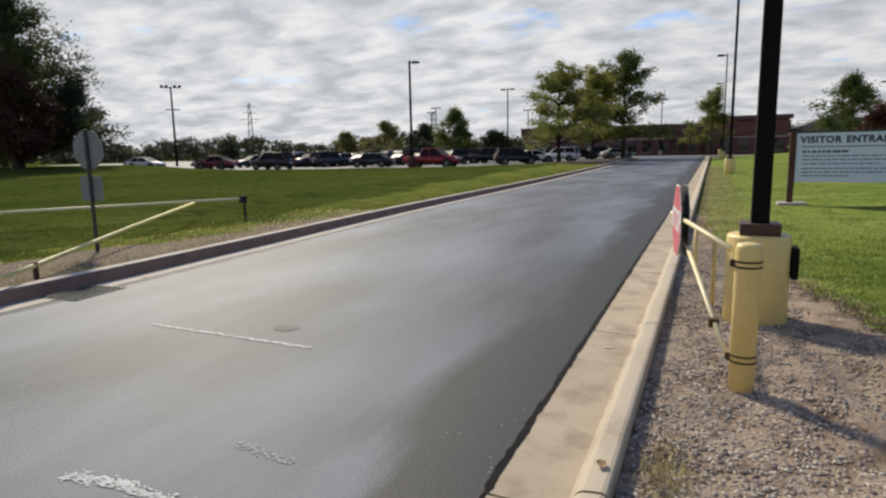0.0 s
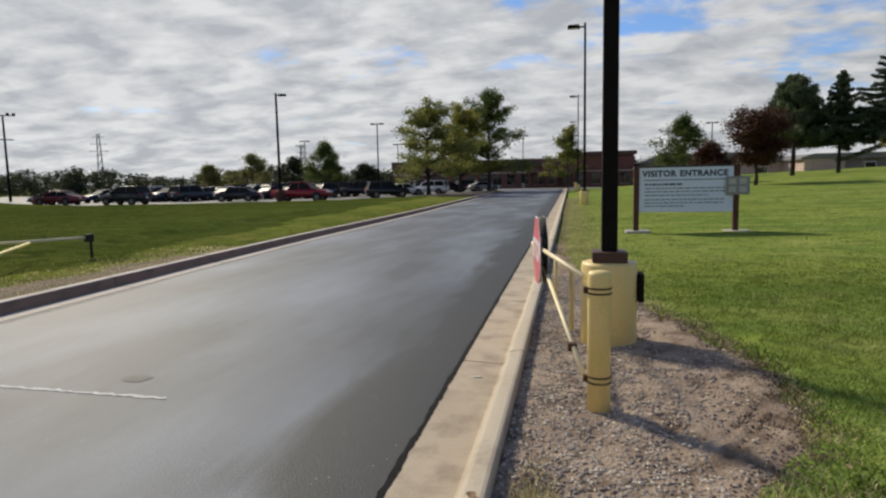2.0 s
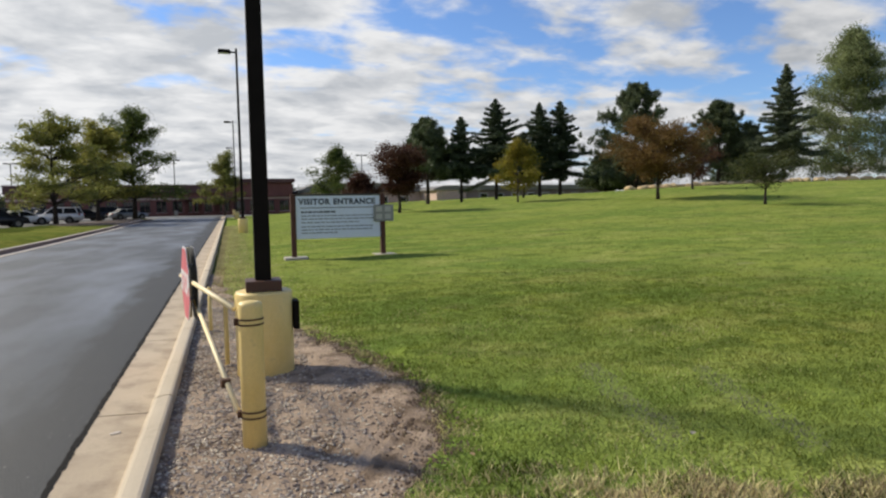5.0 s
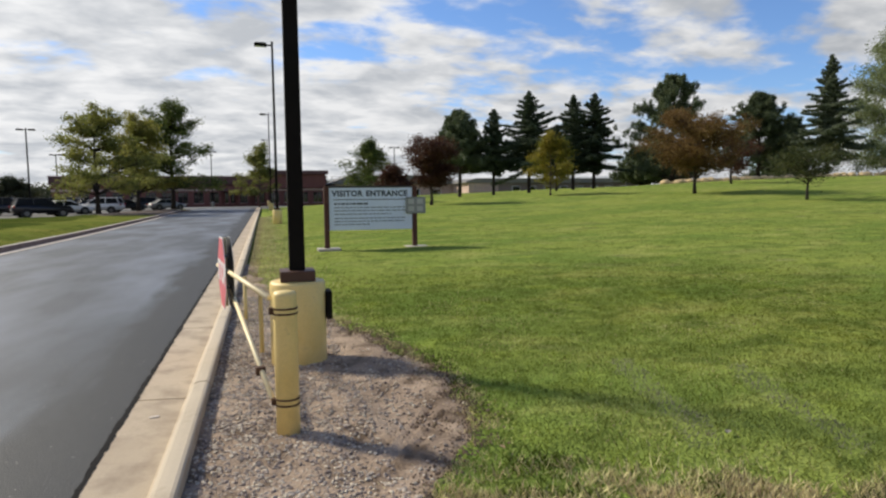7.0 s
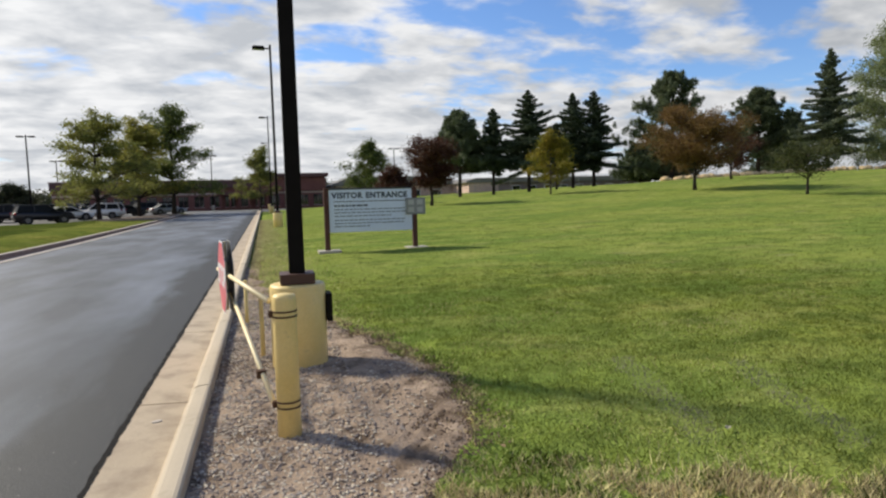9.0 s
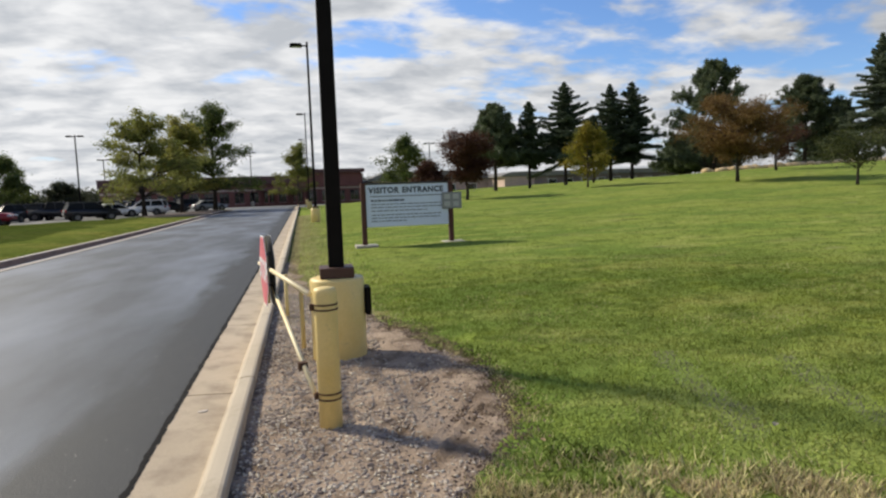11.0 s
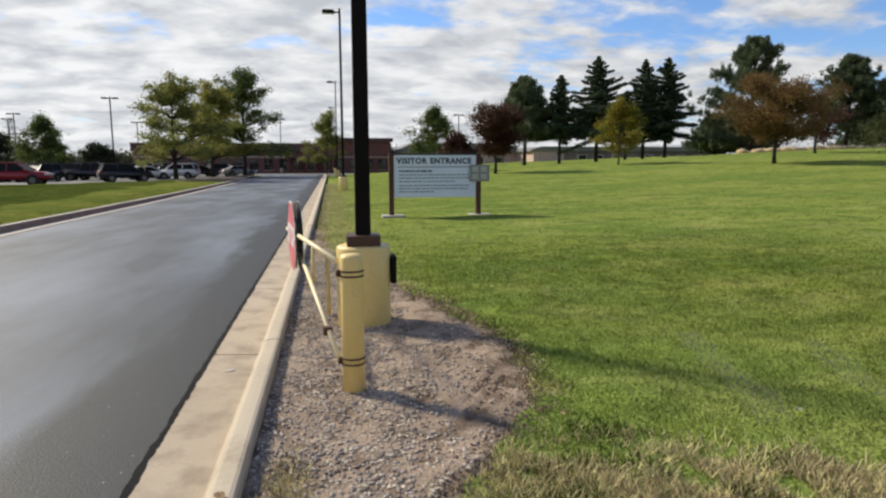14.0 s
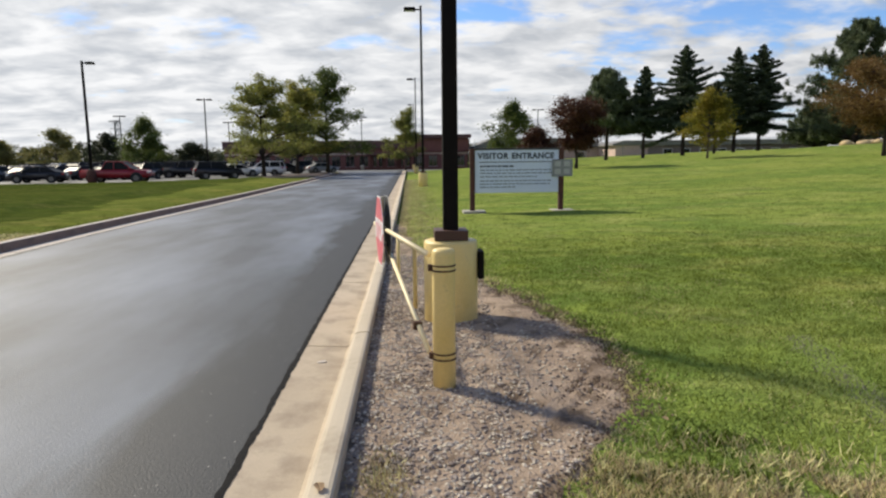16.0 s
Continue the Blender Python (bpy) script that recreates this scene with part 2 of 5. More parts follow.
def glassy(name, tint, rough=0.05, spec=0.6):
    m = bpy.data.materials.new(name)
    m.use_nodes = True
    p = m.node_tree.nodes["Principled BSDF"]
    p.inputs["Base Color"].default_value = (*tint, 1)
    p.inputs["Roughness"].default_value = rough
    p.inputs["Specular IOR Level"].default_value = spec
    return m


M = {}
M["asphalt"] = road_mat()
M["tar"] = mat("tar", (0.008, 0.008, 0.009), (0.018, 0.017, 0.016), scale=6, rough=0.85, bump=0.6, fine=90, spec=0.1)
M["seal"] = mat("old_sealer", (0.036, 0.036, 0.038), (0.055, 0.055, 0.057), scale=6, rough=0.7, bump=0.4, fine=120)
M["lot"] = mat("lot_asphalt", (0.095, 0.095, 0.095), (0.13, 0.128, 0.125), scale=0.2, rough=0.75, bump=0.3, fine=120, dist=0.004)
M["concrete"] = mat("kerb_concrete", (0.41, 0.33, 0.235), (0.52, 0.43, 0.315), scale=1.6, rough=0.85, bump=0.35, fine=130, island=0.10, stain=(0.27, 0.21, 0.15), stain_at=(0.48, 0.72), stain_scale=2.4, dist=0.004, grain=0.12, world_laid=True)
M["kerb_cream"] = mat("cream_kerb_concrete", (0.44, 0.375, 0.28), (0.53, 0.455, 0.345), scale=1.3, rough=0.85, bump=0.3, fine=120, island=0.06, stain=(0.30, 0.24, 0.17), stain_at=(0.56, 0.74), stain_scale=2.0, dist=0.004, grain=0.08, world_laid=True)
# west kerb face: its shade and brown dirt both mixed into the colour
M["concrete_shaded_dirty"] = mat("shaded_dirty_kerb_concrete", (0.19, 0.125, 0.095), (0.27, 0.185, 0.145), scale=1.2, rough=0.9, bump=0.4, fine=100, island=0.1, stain=(0.12, 0.085, 0.068), stain_at=(0.50, 0.70), stain_scale=1.4, dist=0.004)
M["pad"] = mat("pad_concrete", (0.36, 0.33, 0.28), (0.46, 0.43, 0.37), scale=3, rough=0.85, bump=0.3, fine=90)
# lit copy of the west kerb's concrete; the stone chip uses it too
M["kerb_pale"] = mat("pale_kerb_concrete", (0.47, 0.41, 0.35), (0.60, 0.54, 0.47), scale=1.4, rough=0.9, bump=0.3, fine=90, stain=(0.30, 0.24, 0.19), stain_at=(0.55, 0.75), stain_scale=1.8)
M["grass"] = lawn_mat("lawn_turf", 0.0, 1.64, (1.01, 1.0, 1.58))
# same turf darkened: the shade over the west lawn sits in its colour
M["grass_shaded"] = lawn_mat("shaded_turf", 0.0, 0.60, (1.0, 1.0, 1.50))
# half-darkened, yellower step between the lawn and the shaded turf
M["grass_verge"] = lawn_mat("verge_turf", 0.0, 1.10, (1.12, 1.0, 1.50))
M["blade_verge"] = lawn_mat("verge_blade", 0.45, 0.92, (1.12, 1.0, 1.40))
M["blade"] = lawn_mat("grass_blade", 0.48, 1.10, (1.05, 1.0, 1.20))
# darkened blades for the shaded west lawn, also for dark weeds and clover
M["blade_west"] = lawn_mat("shade_and_weed_blade", 0.50, 0.60, (1.0, 1.0, 1.4))
M["straw"] = leafy("dry_grass", (0.66, 0.55, 0.32), (0.36, 0.31, 0.15), island=0.55, trans=0.3)
M["dull"] = leafy("grey_green_grass", (0.17, 0.17, 0.115), (0.28, 0.26, 0.19), island=0.4, trans=0.3)
M["dirt"] = mat("bare_soil", (0.22, 0.16, 0.112), (0.50, 0.39, 0.29), scale=1.3, rough=0.95, bump=0.9, fine=46, stain=(0.13, 0.092, 0.062), stain_at=(0.48, 0.64), stain_scale=3.4, dist=0.02, spec=0.2)
M["dirt_west"] = mat("brown_soil", (0.15, 0.115, 0.085), (0.26, 0.205, 0.155), scale=1.1, rough=0.95, bump=0.9, fine=40, stain=(0.09, 0.085, 0.045), stain_at=(0.5, 0.66), stain_scale=1.5, dist=0.02, spec=0.1)
M["stone"] = mat("gravel_stone", (0.30, 0.245, 0.20), (0.59, 0.50, 0.415), scale=9, rough=0.85, bump=0.3, fine=160, island=0.46, dist=0.003)
M["yellow"] = mat("yellow_paint", (0.72, 0.54, 0.19), (0.81, 0.63, 0.27), scale=3.5, rough=0.48, bump=0.12, fine=70, stain=(0.42, 0.33, 0.16), stain_at=(0.62, 0.76), stain_scale=7, dist=0.003, grain=0.06)
M["yellow_rail"] = mat("pale_yellow_paint", (0.80, 0.66, 0.36), (0.84, 0.72, 0.46), scale=4, rough=0.5, bump=0.1, fine=70, stain=(0.5, 0.36, 0.18), stain_at=(0.64, 0.76), stain_scale=9, grain=0.06)
M["yellow_west"] = mat("weathered_yellow_paint", (0.62, 0.55, 0.20), (0.70, 0.63, 0.28), scale=4, rough=0.6, bump=0.1, fine=70, stain=(0.42, 0.34, 0.16), stain_at=(0.60, 0.74), stain_scale=5, grain=0.06)
M["grate"] = mat("grey_green_iron", (0.045, 0.055, 0.050), (0.075, 0.085, 0.078), scale=9, rough=0.7, bump=0.3, fine=90, metal=0.4)
M["rust"] = mat("rusty_steel", (0.06, 0.035, 0.022), (0.13, 0.065, 0.035), scale=14, rough=0.8, bump=0.4, fine=120, metal=0.3)
M["bronze"] = mat("dark_bronze_paint", (0.006, 0.005, 0.004), (0.011, 0.009, 0.008), scale=5, rough=0.7, bump=0.05, fine=90, spec=0.10, grain=0.06)
M["brown"] = mat("brown_cover_paint", (0.055, 0.024, 0.016), (0.085, 0.036, 0.022), scale=5, rough=0.55, bump=0.15, fine=70, grain=0.06)
M["redwood"] = mat("stained_red_wood", (0.052, 0.018, 0.013), (0.088, 0.030, 0.020), scale=6, rough=0.75, bump=0.4, fine=60)
M["red"] = mat("red_reflective_sheet", (0.62, 0.12, 0.15), (0.71, 0.18, 0.21), scale=4, rough=0.45, bump=0.05, fine=60, grain=0.06)
M["white"] = mat("white_sheet", (0.74, 0.75, 0.76), (0.80, 0.80, 0.80), scale=4, rough=0.5, bump=0.05, fine=60, grain=0.06)
M["aluminium"] = mat("sign_aluminium", (0.34, 0.35, 0.35), (0.44, 0.45, 0.45), scale=4, rough=0.55, bump=0.08, fine=80, metal=0.3, grain=0.06)
M["sign_rear"] = mat("weathered_sign_rear", (0.20, 0.21, 0.215), (0.27, 0.28, 0.285), scale=4, rough=0.6, bump=0.08, fine=80, metal=0.2, grain=0.06)
M["dark_back"] = mat("dark_sign_back", (0.03, 0.03, 0.032), (0.05, 0.05, 0.052), scale=5, rough=0.6, bump=0.05)
M["board"] = mat("sign_board_paint", (0.58, 0.66, 0.82), (0.64, 0.72, 0.88), scale=2, rough=0.5, bump=0.04, fine=50, grain=0.06)
M["ink"] = mat("navy_lettering", (0.035, 0.05, 0.085), (0.05, 0.065, 0.10), scale=9, rough=0.6, bump=0)
M["ink_soft"] = mat("faded_lettering", (0.13, 0.17, 0.24), (0.19, 0.23, 0.30), scale=9, rough=0.6, bump=0)
M["bark"] = mat("bark", (0.055, 0.042, 0.033), (0.10, 0.08, 0.062), scale=5, rough=0.95, bump=0.8, fine=30, dist=0.02)
M["bark_dark"] = mat("dark_bark", (0.022, 0.017, 0.014), (0.042, 0.032, 0.026), scale=5, rough=0.95, bump=0.8, fine=30, dist=0.02)
M["birch_bark"] = mat("pale_bark", (0.20, 0.19, 0.17), (0.32, 0.30, 0.27), scale=4, rough=0.9, bump=0.5, fine=25)
M["chalk"] = mat("worn_white_marking", (0.42, 0.42, 0.41), (0.70, 0.70, 0.68), scale=14, rough=0.8, bump=0.3, fine=120)
M["chalk_faint"] = mat("faded_white_marking", (0.24, 0.245, 0.25), (0.42, 0.425, 0.43), scale=14, rough=0.8, bump=0.3, fine=120)
M["brick"] = mat("red_brick", (0.135, 0.055, 0.052), (0.19, 0.082, 0.074), scale=0.6, rough=0.85, bump=0.3, fine=9)
M["brick_pale"] = mat("pale_brick", (0.52, 0.38, 0.34), (0.60, 0.45, 0.40), scale=0.4, rough=0.85, bump=0.3, fine=8)
M["brick_mauve"] = mat("mauve_brick", (0.20, 0.155, 0.155), (0.27, 0.21, 0.205), scale=0.4, rough=0.85, bump=0.3, fine=8)
M["roof_metal"] = mat("maroon_roof_metal", (0.085, 0.040, 0.044), (0.115, 0.056, 0.060), scale=0.3, rough=0.6, bump=0.1, fine=4)
M["stone_band"] = mat("pale_stone_band", (0.40, 0.31, 0.29), (0.48, 0.38, 0.355), scale=0.5, rough=0.8, bump=0.1, fine=6)
M["roof_grey"] = mat("grey_roof", (0.16, 0.155, 0.15), (0.22, 0.21, 0.20), scale=0.4, rough=0.8, bump=0.2, fine=5)
M["glass"] = glassy("dark_window_glass", (0.012, 0.014, 0.017))
M["car_glass"] = glassy("car_window_glass", (0.010, 0.012, 0.014), 0.45, 0.12)
M["tyre"] = mat("tyre_rubber", (0.012, 0.012, 0.012), (0.02, 0.02, 0.02), scale=9, rough=0.85, bump=0.1)
M["rim"] = mat("alloy_rim", (0.12, 0.12, 0.125), (0.18, 0.18, 0.185), scale=9, rough=0.35, bump=0, metal=0.8)
M["lamp_white"] = mat("headlight_lens", (0.62, 0.64, 0.66), (0.7, 0.7, 0.7), scale=9, rough=0.15, bump=0)
M["lamp_red"] = mat("taillight_lens", (0.30, 0.02, 0.02), (0.36, 0.03, 0.03), scale=9, rough=0.2, bump=0)
M["galv"] = mat("galvanised_steel", (0.20, 0.21, 0.22), (0.28, 0.29, 0.30), scale=3, rough=0.6, bump=0.1, metal=0.4)
M["tan_rock"] = mat("tan_rock", (0.42, 0.29, 0.17), (0.52, 0.38, 0.24), scale=1.5, rough=0.9, bump=0.5, fine=12, island=0.25)
M["clod"] = mat("dark_soil", (0.14, 0.092, 0.062), (0.22, 0.155, 0.108), scale=8, rough=0.95, bump=0.5, fine=90, island=0.3)
M["mulch"] = mat("dark_mulch", (0.05, 0.032, 0.025), (0.09, 0.058, 0.045), scale=2, rough=0.95, bump=0.9, fine=25, dist=0.02)
for key, c in dict(black=(0.010, 0.010, 0.012), navy=(0.016, 0.022, 0.045), silver=(0.30, 0.31, 0.32), white=(0.72, 0.72, 0.72), red=(0.25, 0.012, 0.018), grey=(0.045, 0.047, 0.05), blue=(0.018, 0.032, 0.075), maroon=(0.13, 0.014, 0.018)).items():
    M["car_" + key] = mat("car_paint_" + key, c, tuple(min(1, q * 1.12) for q in c), scale=1.5, rough=0.38, bump=0, coat=0.25, grain=0.02)
FOL = dict(
    maple=leafy("maple_leaf", (0.12, 0.145, 0.036), (0.26, 0.26, 0.072), trans=0.55), maple_dark=leafy("maple_leaf_dark", (0.055, 0.088, 0.022), (0.135, 0.160, 0.038), trans=0.45),
    maple_yellow=leafy("maple_leaf_yellow", (0.17, 0.18, 0.036), (0.34, 0.31, 0.070), trans=0.55),
    red=leafy("crab_leaf_red", (0.055, 0.022, 0.016), (0.105, 0.048, 0.028)), orange=leafy("crab_leaf_orange", (0.105, 0.064, 0.024), (0.205, 0.125, 0.044), trans=0.4),
    gold=leafy("young_leaf_gold", (0.15, 0.165, 0.024), (0.31, 0.235, 0.035), trans=0.45), olive=leafy("apple_leaf_olive", (0.055, 0.070, 0.022), (0.10, 0.105, 0.035)),
    spruce=leafy("spruce_needle", (0.032, 0.053, 0.032), (0.082, 0.108, 0.062), trans=0.3), pine=leafy("pine_needle", (0.066, 0.094, 0.050), (0.145, 0.175, 0.090), trans=0.3),
    blue=leafy("blue_spruce_needle", (0.080, 0.108, 0.068), (0.160, 0.190, 0.118), trans=0.3), oak=leafy("oak_leaf_dark", (0.036, 0.056, 0.020), (0.085, 0.100, 0.034), trans=0.4), birch=leafy("birch_leaf", (0.15, 0.19, 0.085), (0.29, 0.33, 0.16), trans=0.5),
    wood=leafy("far_wood_leaf", (0.026, 0.038, 0.020), (0.066, 0.074, 0.032), trans=0.3), woody=leafy("far_wood_yellow", (0.14, 0.15, 0.045), (0.26, 0.23, 0.075), trans=0.4))

# ---- building blocks ----


def link_mesh(name, me, material, parent=None, label="", smooth=False):
    for m in material if isinstance(material, (list, tuple)) else [material]:
        me.materials.append(m)
    if smooth:
        me.polygons.foreach_set("use_smooth", [True] * len(me.polygons))
    ob = new(name, me)
    if parent:
        ob.parent = parent
    if label:
        ob["label"] = label
    return ob


def part(name, bm, material, parent=None, label="", smooth=False):
    """Links a bmesh as one mesh object, under a thing or a part if one is given."""
    me = bpy.data.meshes.new(name)
    bm.to_mesh(me)
    bm.free()
    return link_mesh(name, me, material, parent, label, smooth)


def thing(name, x, y, z, rz=0.0, **tags):
    e = new(name)
    e.empty_display_size = 0.2
    e.matrix_basis = pose(x, y, z, 0, 0, rz)
    return tagged(e, **tags)


def box(x0, x1, y0, y1, z0, z1, bevel=0.0, bm=None, seg=2):
    own = bmesh.new()
    bmesh.ops.create_cube(own, size=1)
    for v in own.verts:
        v.co = Vector((x0 + (v.co.x + 0.5) * (x1 - x0), y0 + (v.co.y + 0.5) * (y1 - y0), z0 + (v.co.z + 0.5) * (z1 - z0)))
    if bevel:
        bmesh.ops.bevel(own, geom=own.edges[:], offset=bevel, segments=seg, affect="EDGES", profile=0.6)
    if bm is None:
        return own
    me = bpy.data.meshes.new("tmp")
    own.to_mesh(me)
    own.free()
    bm.from_mesh(me)
    bpy.data.meshes.remove(me)
    return bm


def tube(points, radii, sides=10, caps=True, bm=None):
    bm = bm or bmesh.new()
    pts = [Vector(p) for p in points]
    rings = []
    for i, p in enumerate(pts):
        d = (pts[min(i + 1, len(pts) - 1)] - pts[max(i - 1, 0)]).normalized()
        u = d.cross(Vector((0.31, 0.95, 0.05)) if abs(d.z) > 0.7 else Vector((0, 0, 1))).normalized()
        w = d.cross(u)
        r = radii[i] if isinstance(radii, (list, tuple)) else radii
        rings.append([bm.verts.new(p + (u * math.cos(a) + w * math.sin(a)) * r) for a in [2 * math.pi * k / sides for k in range(sides)]])
    for a, b in zip(rings, rings[1:]):
        for k in range(sides):
            bm.faces.new((a[k], a[(k + 1) % sides], b[(k + 1) % sides], b[k]))
    if caps:
        bm.faces.new(rings[0][::-1]), bm.faces.new(rings[-1])
    return bm


def lathe(profile, sides=32):
    """A turned shape from (radius, height) pairs, closed at both ends."""
    bm = bmesh.new()
    rings = [[bm.verts.new((r * math.cos(2 * math.pi * k / sides), r * math.sin(2 * math.pi * k / sides), z)) for k in range(sides)] for r, z in profile]
    for a, b in zip(rings, rings[1:]):
        for k in range(sides):
            bm.faces.new((a[k], a[(k + 1) % sides], b[(k + 1) % sides], b[k]))
    bm.faces.new(rings[0][::-1]), bm.faces.new(rings[-1])
    return bm


def prism(outline, y0, y1, bevel=0.0):
    """A side outline of (x, z) pairs drawn out from y0 to y1."""
    bm = bmesh.new()
    f = bm.faces.new([bm.verts.new((x, y0, z)) for x, z in outline])
    ret = bmesh.ops.extrude_face_region(bm, geom=[f])
    bmesh.ops.translate(bm, vec=(0, y1 - y0, 0), verts=[g for g in ret["geom"] if isinstance(g, bmesh.types.BMVert)])
    bmesh.ops.recalc_face_normals(bm, faces=bm.faces[:])
    if bevel:
        bmesh.ops.bevel(bm, geom=bm.edges[:], offset=bevel, segments=2, affect="EDGES")
    return bm


def quads(name, corners, material, parent=None, label=""):
    """One mesh of many loose leaves or blades of three or four corners; corners: (n, 3 or 4, 3)."""
    n, c = corners.shape[:2]
    me = bpy.data.meshes.new(name)
    me.vertices.add(n * c)
    me.vertices.foreach_set("co", np.ascontiguousarray(corners, dtype=np.float32).ravel())
    me.loops.add(n * c)
    me.loops.foreach_set("vertex_index", np.arange(n * c, dtype=np.int32))
    me.polygons.add(n)
    me.polygons.foreach_set("loop_start", np.arange(0, n * c, c, dtype=np.int32))
    me.polygons.foreach_set("loop_total", np.full(n, c, dtype=np.int32))
    me.update(calc_edges=True)
    return link_mesh(name, me, material, parent, label)


def ground_h(x, y):
    """Height of the lawns: flat by the road, swelling to a low hill to the north-east."""
    x, y = np.asarray(x, float), np.asarray(y, float)
    v = 0.00105 * np.clip(x, 0, 160) * np.clip(y, 0, 60)
    v = v / (1 + (v / 4.0) ** 4) ** 0.25
    v = v * (1 - 0.14 * np.clip((y - 62) / 14, 0, 1))
    d = np.hypot(x, y)
    low = np.where(x < -3, 0.115, 0.055 * np.clip((x - 0.2) / 1.3, 0, 1) - 0.012)
    return low + v * np.clip((420 - d) / 260, 0, 1)


ROAD_R, KERB_BACK = -0.90, -0.335


def road_left(y):
    """The asphalt's edge along the far kerb."""
    return np.interp(y, (-30, 5, 8, 11, 14, 17, 21, 25, 30, 36, 62, 84), (-6.8, -6.9, -7.0, -7.15, -7.27, -7.33, -7.33, -7.33, -7.36, -7.48, -8.2, -9.2))

# ---- the ground, the road and the lot ----


def lattice(xs, ys, h, name, material):
    X, Y = np.meshgrid(xs, ys)
    Z = h(X, Y)
    me = bpy.data.meshes.new(name)
    nx, ny = len(xs), len(ys)
    i = np.arange(nx * ny).reshape(ny, nx)
    f = np.stack((i[:-1, :-1], i[:-1, 1:], i[1:, 1:], i[1:, :-1]), -1).reshape(-1, 4)
    me.from_pydata(np.stack((X, Y, Z), -1).reshape(-1, 3).tolist(), [], f.tolist())
    return link_mesh(name, me, material, smooth=True)


def lot_edge(x):
    """The near edge of the parking lot, as y over x."""
    return np.interp(x, (-140, -60, -44, -39, -24.5, -17.5, -14, -11.5), (58, 51.5, 48.5, 47.6, 51.5, 60, 72, 88))


def sheet_h(x, y):
    z = ground_h(x, y) - 0.02 * ((x > -0.3) & (x < 0.5) & (y < 9))
    mound = 0.30 * np.exp(-((x + 9.5) / 6) ** 2) * np.clip((y - 14) / 20, 0, 1) * np.clip((52 - y) / 14, 0, 1)
    z = z + mound * (x < -9) * 0.4
    z = z + 0.15 * np.exp(-((x + 12.9) / 0.55) ** 2) * np.clip((y - 9) / 4, 0, 1) * np.clip((46 - y) / 12, 0, 1)
    z = z + 0.50 * np.clip((-46 - x) / 12, 0, 1) * np.clip((y - 25) / 15, 0, 1) * (y < 62)
    low = ((x > road_left(y) - 0.42) & (x < KERB_BACK + 0.05) & (y < 100)) | ((y > lot_edge(x)) & (x < 14) & (y < 128) & (x > -135))
    return np.where(low, -0.22, z)


near = np.arange(-14, 14.01, 0.35)
xs = np.concatenate((-np.geomspace(2500, 16, 46), near, np.geomspace(15.0, 2500, 70)))
ys = np.concatenate((-np.geomspace(1500, 8, 22), np.arange(-7, 26, 0.4), np.geomspace(26.5, 140, 110), np.geomspace(145, 3500, 26)))
lawn = tagged(lattice(xs, ys, sheet_h, "ground", M["grass"]), "mown green lawn rising to a low hill", "lawn", kind="structure")


def shade_line(y):
    """East of this line the western turf is thin and yellowish, west of it the green is darkened for shade."""
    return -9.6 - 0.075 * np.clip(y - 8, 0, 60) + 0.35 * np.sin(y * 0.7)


# paint the west lawn's shade face by face, with a ragged edge
lawn.data.materials.append(M["grass_shaded"])
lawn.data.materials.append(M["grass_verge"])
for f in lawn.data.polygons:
    if f.center.x < shade_line(f.center.y) + 0.9 * noise.noise((f.center.x * 0.9, f.center.y * 0.9, 33)):
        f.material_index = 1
    elif f.center.x < -6.5:
        f.material_index = 2

ry = np.concatenate((np.arange(-30, 30, 1.0), np.arange(30, 100.1, 3.0)))


def strip(name, left, right, ylist, z, material, cols=6):
    rows = [[(l + (r - l) * k / cols, y, zz) for k in range(cols + 1)] for y, l, r, zz in zip(ylist, left, right, z)]
    me = bpy.data.meshes.new(name)
    n = cols + 1
    me.from_pydata([p for r in rows for p in r], [], [(i * n + k, i * n + k + 1, (i + 1) * n + k + 1, (i + 1) * n + k) for i in range(len(rows) - 1) for k in range(cols)])
    return link_mesh(name, me, material, smooth=True)


road = tagged(strip("road", road_left(ry), np.full(len(ry), ROAD_R), ry, np.zeros(len(ry)), M["asphalt"]), "grey asphalt drive worn pale along its wheel tracks", "road", kind="structure")
ty = np.concatenate((np.arange(-6, 12, 0.035), np.arange(12, 60, 0.12)))
wob = np.array([0.6 * noise.noise((3, y * 2.1, 1)) + 0.5 * noise.noise((9, y * 7.0, 1)) + 0.6 * noise.noise((5, y * 19.0, 1)) for y in ty])
tagged(strip("tar_joint", ROAD_R - 0.030 - 0.026 * wob, ROAD_R + 0.012 + 0.022 * wob[::-1], ty, np.full(len(ty), 0.008), M["tar"], 1), "ragged black tar joint where asphalt meets the gutter", "tar joint", kind="structure")

tagged(strip("gutter_seam", road_left(ty) + 0.025, road_left(ty) + 0.14 + 0.05 * wob, ty, np.full(len(ty), 0.004), M["seal"], 1), "darker worn seam along the pale gutter edge", "seam", kind="structure")

# the lot behind the lawn, one pale sheet
lx = np.concatenate((np.arange(-135, -12, 3.0), np.arange(-11.5, 12.1, 2.5)))
lot_me = bpy.data.meshes.new("parking_lot")
lot_v = [(x, (float(lot_edge(x)) if x < -11.4 else 90.0), -0.02) for x in lx] + [(x, 128, -0.02) for x in lx]
lot_me.from_pydata(lot_v, [], [(i, i + 1, len(lx) + i + 1, len(lx) + i) for i in range(len(lx) - 1)])
tagged(link_mesh("parking_lot", lot_me, M["lot"]), "pale weathered asphalt parking lot", "parking lot", kind="structure")


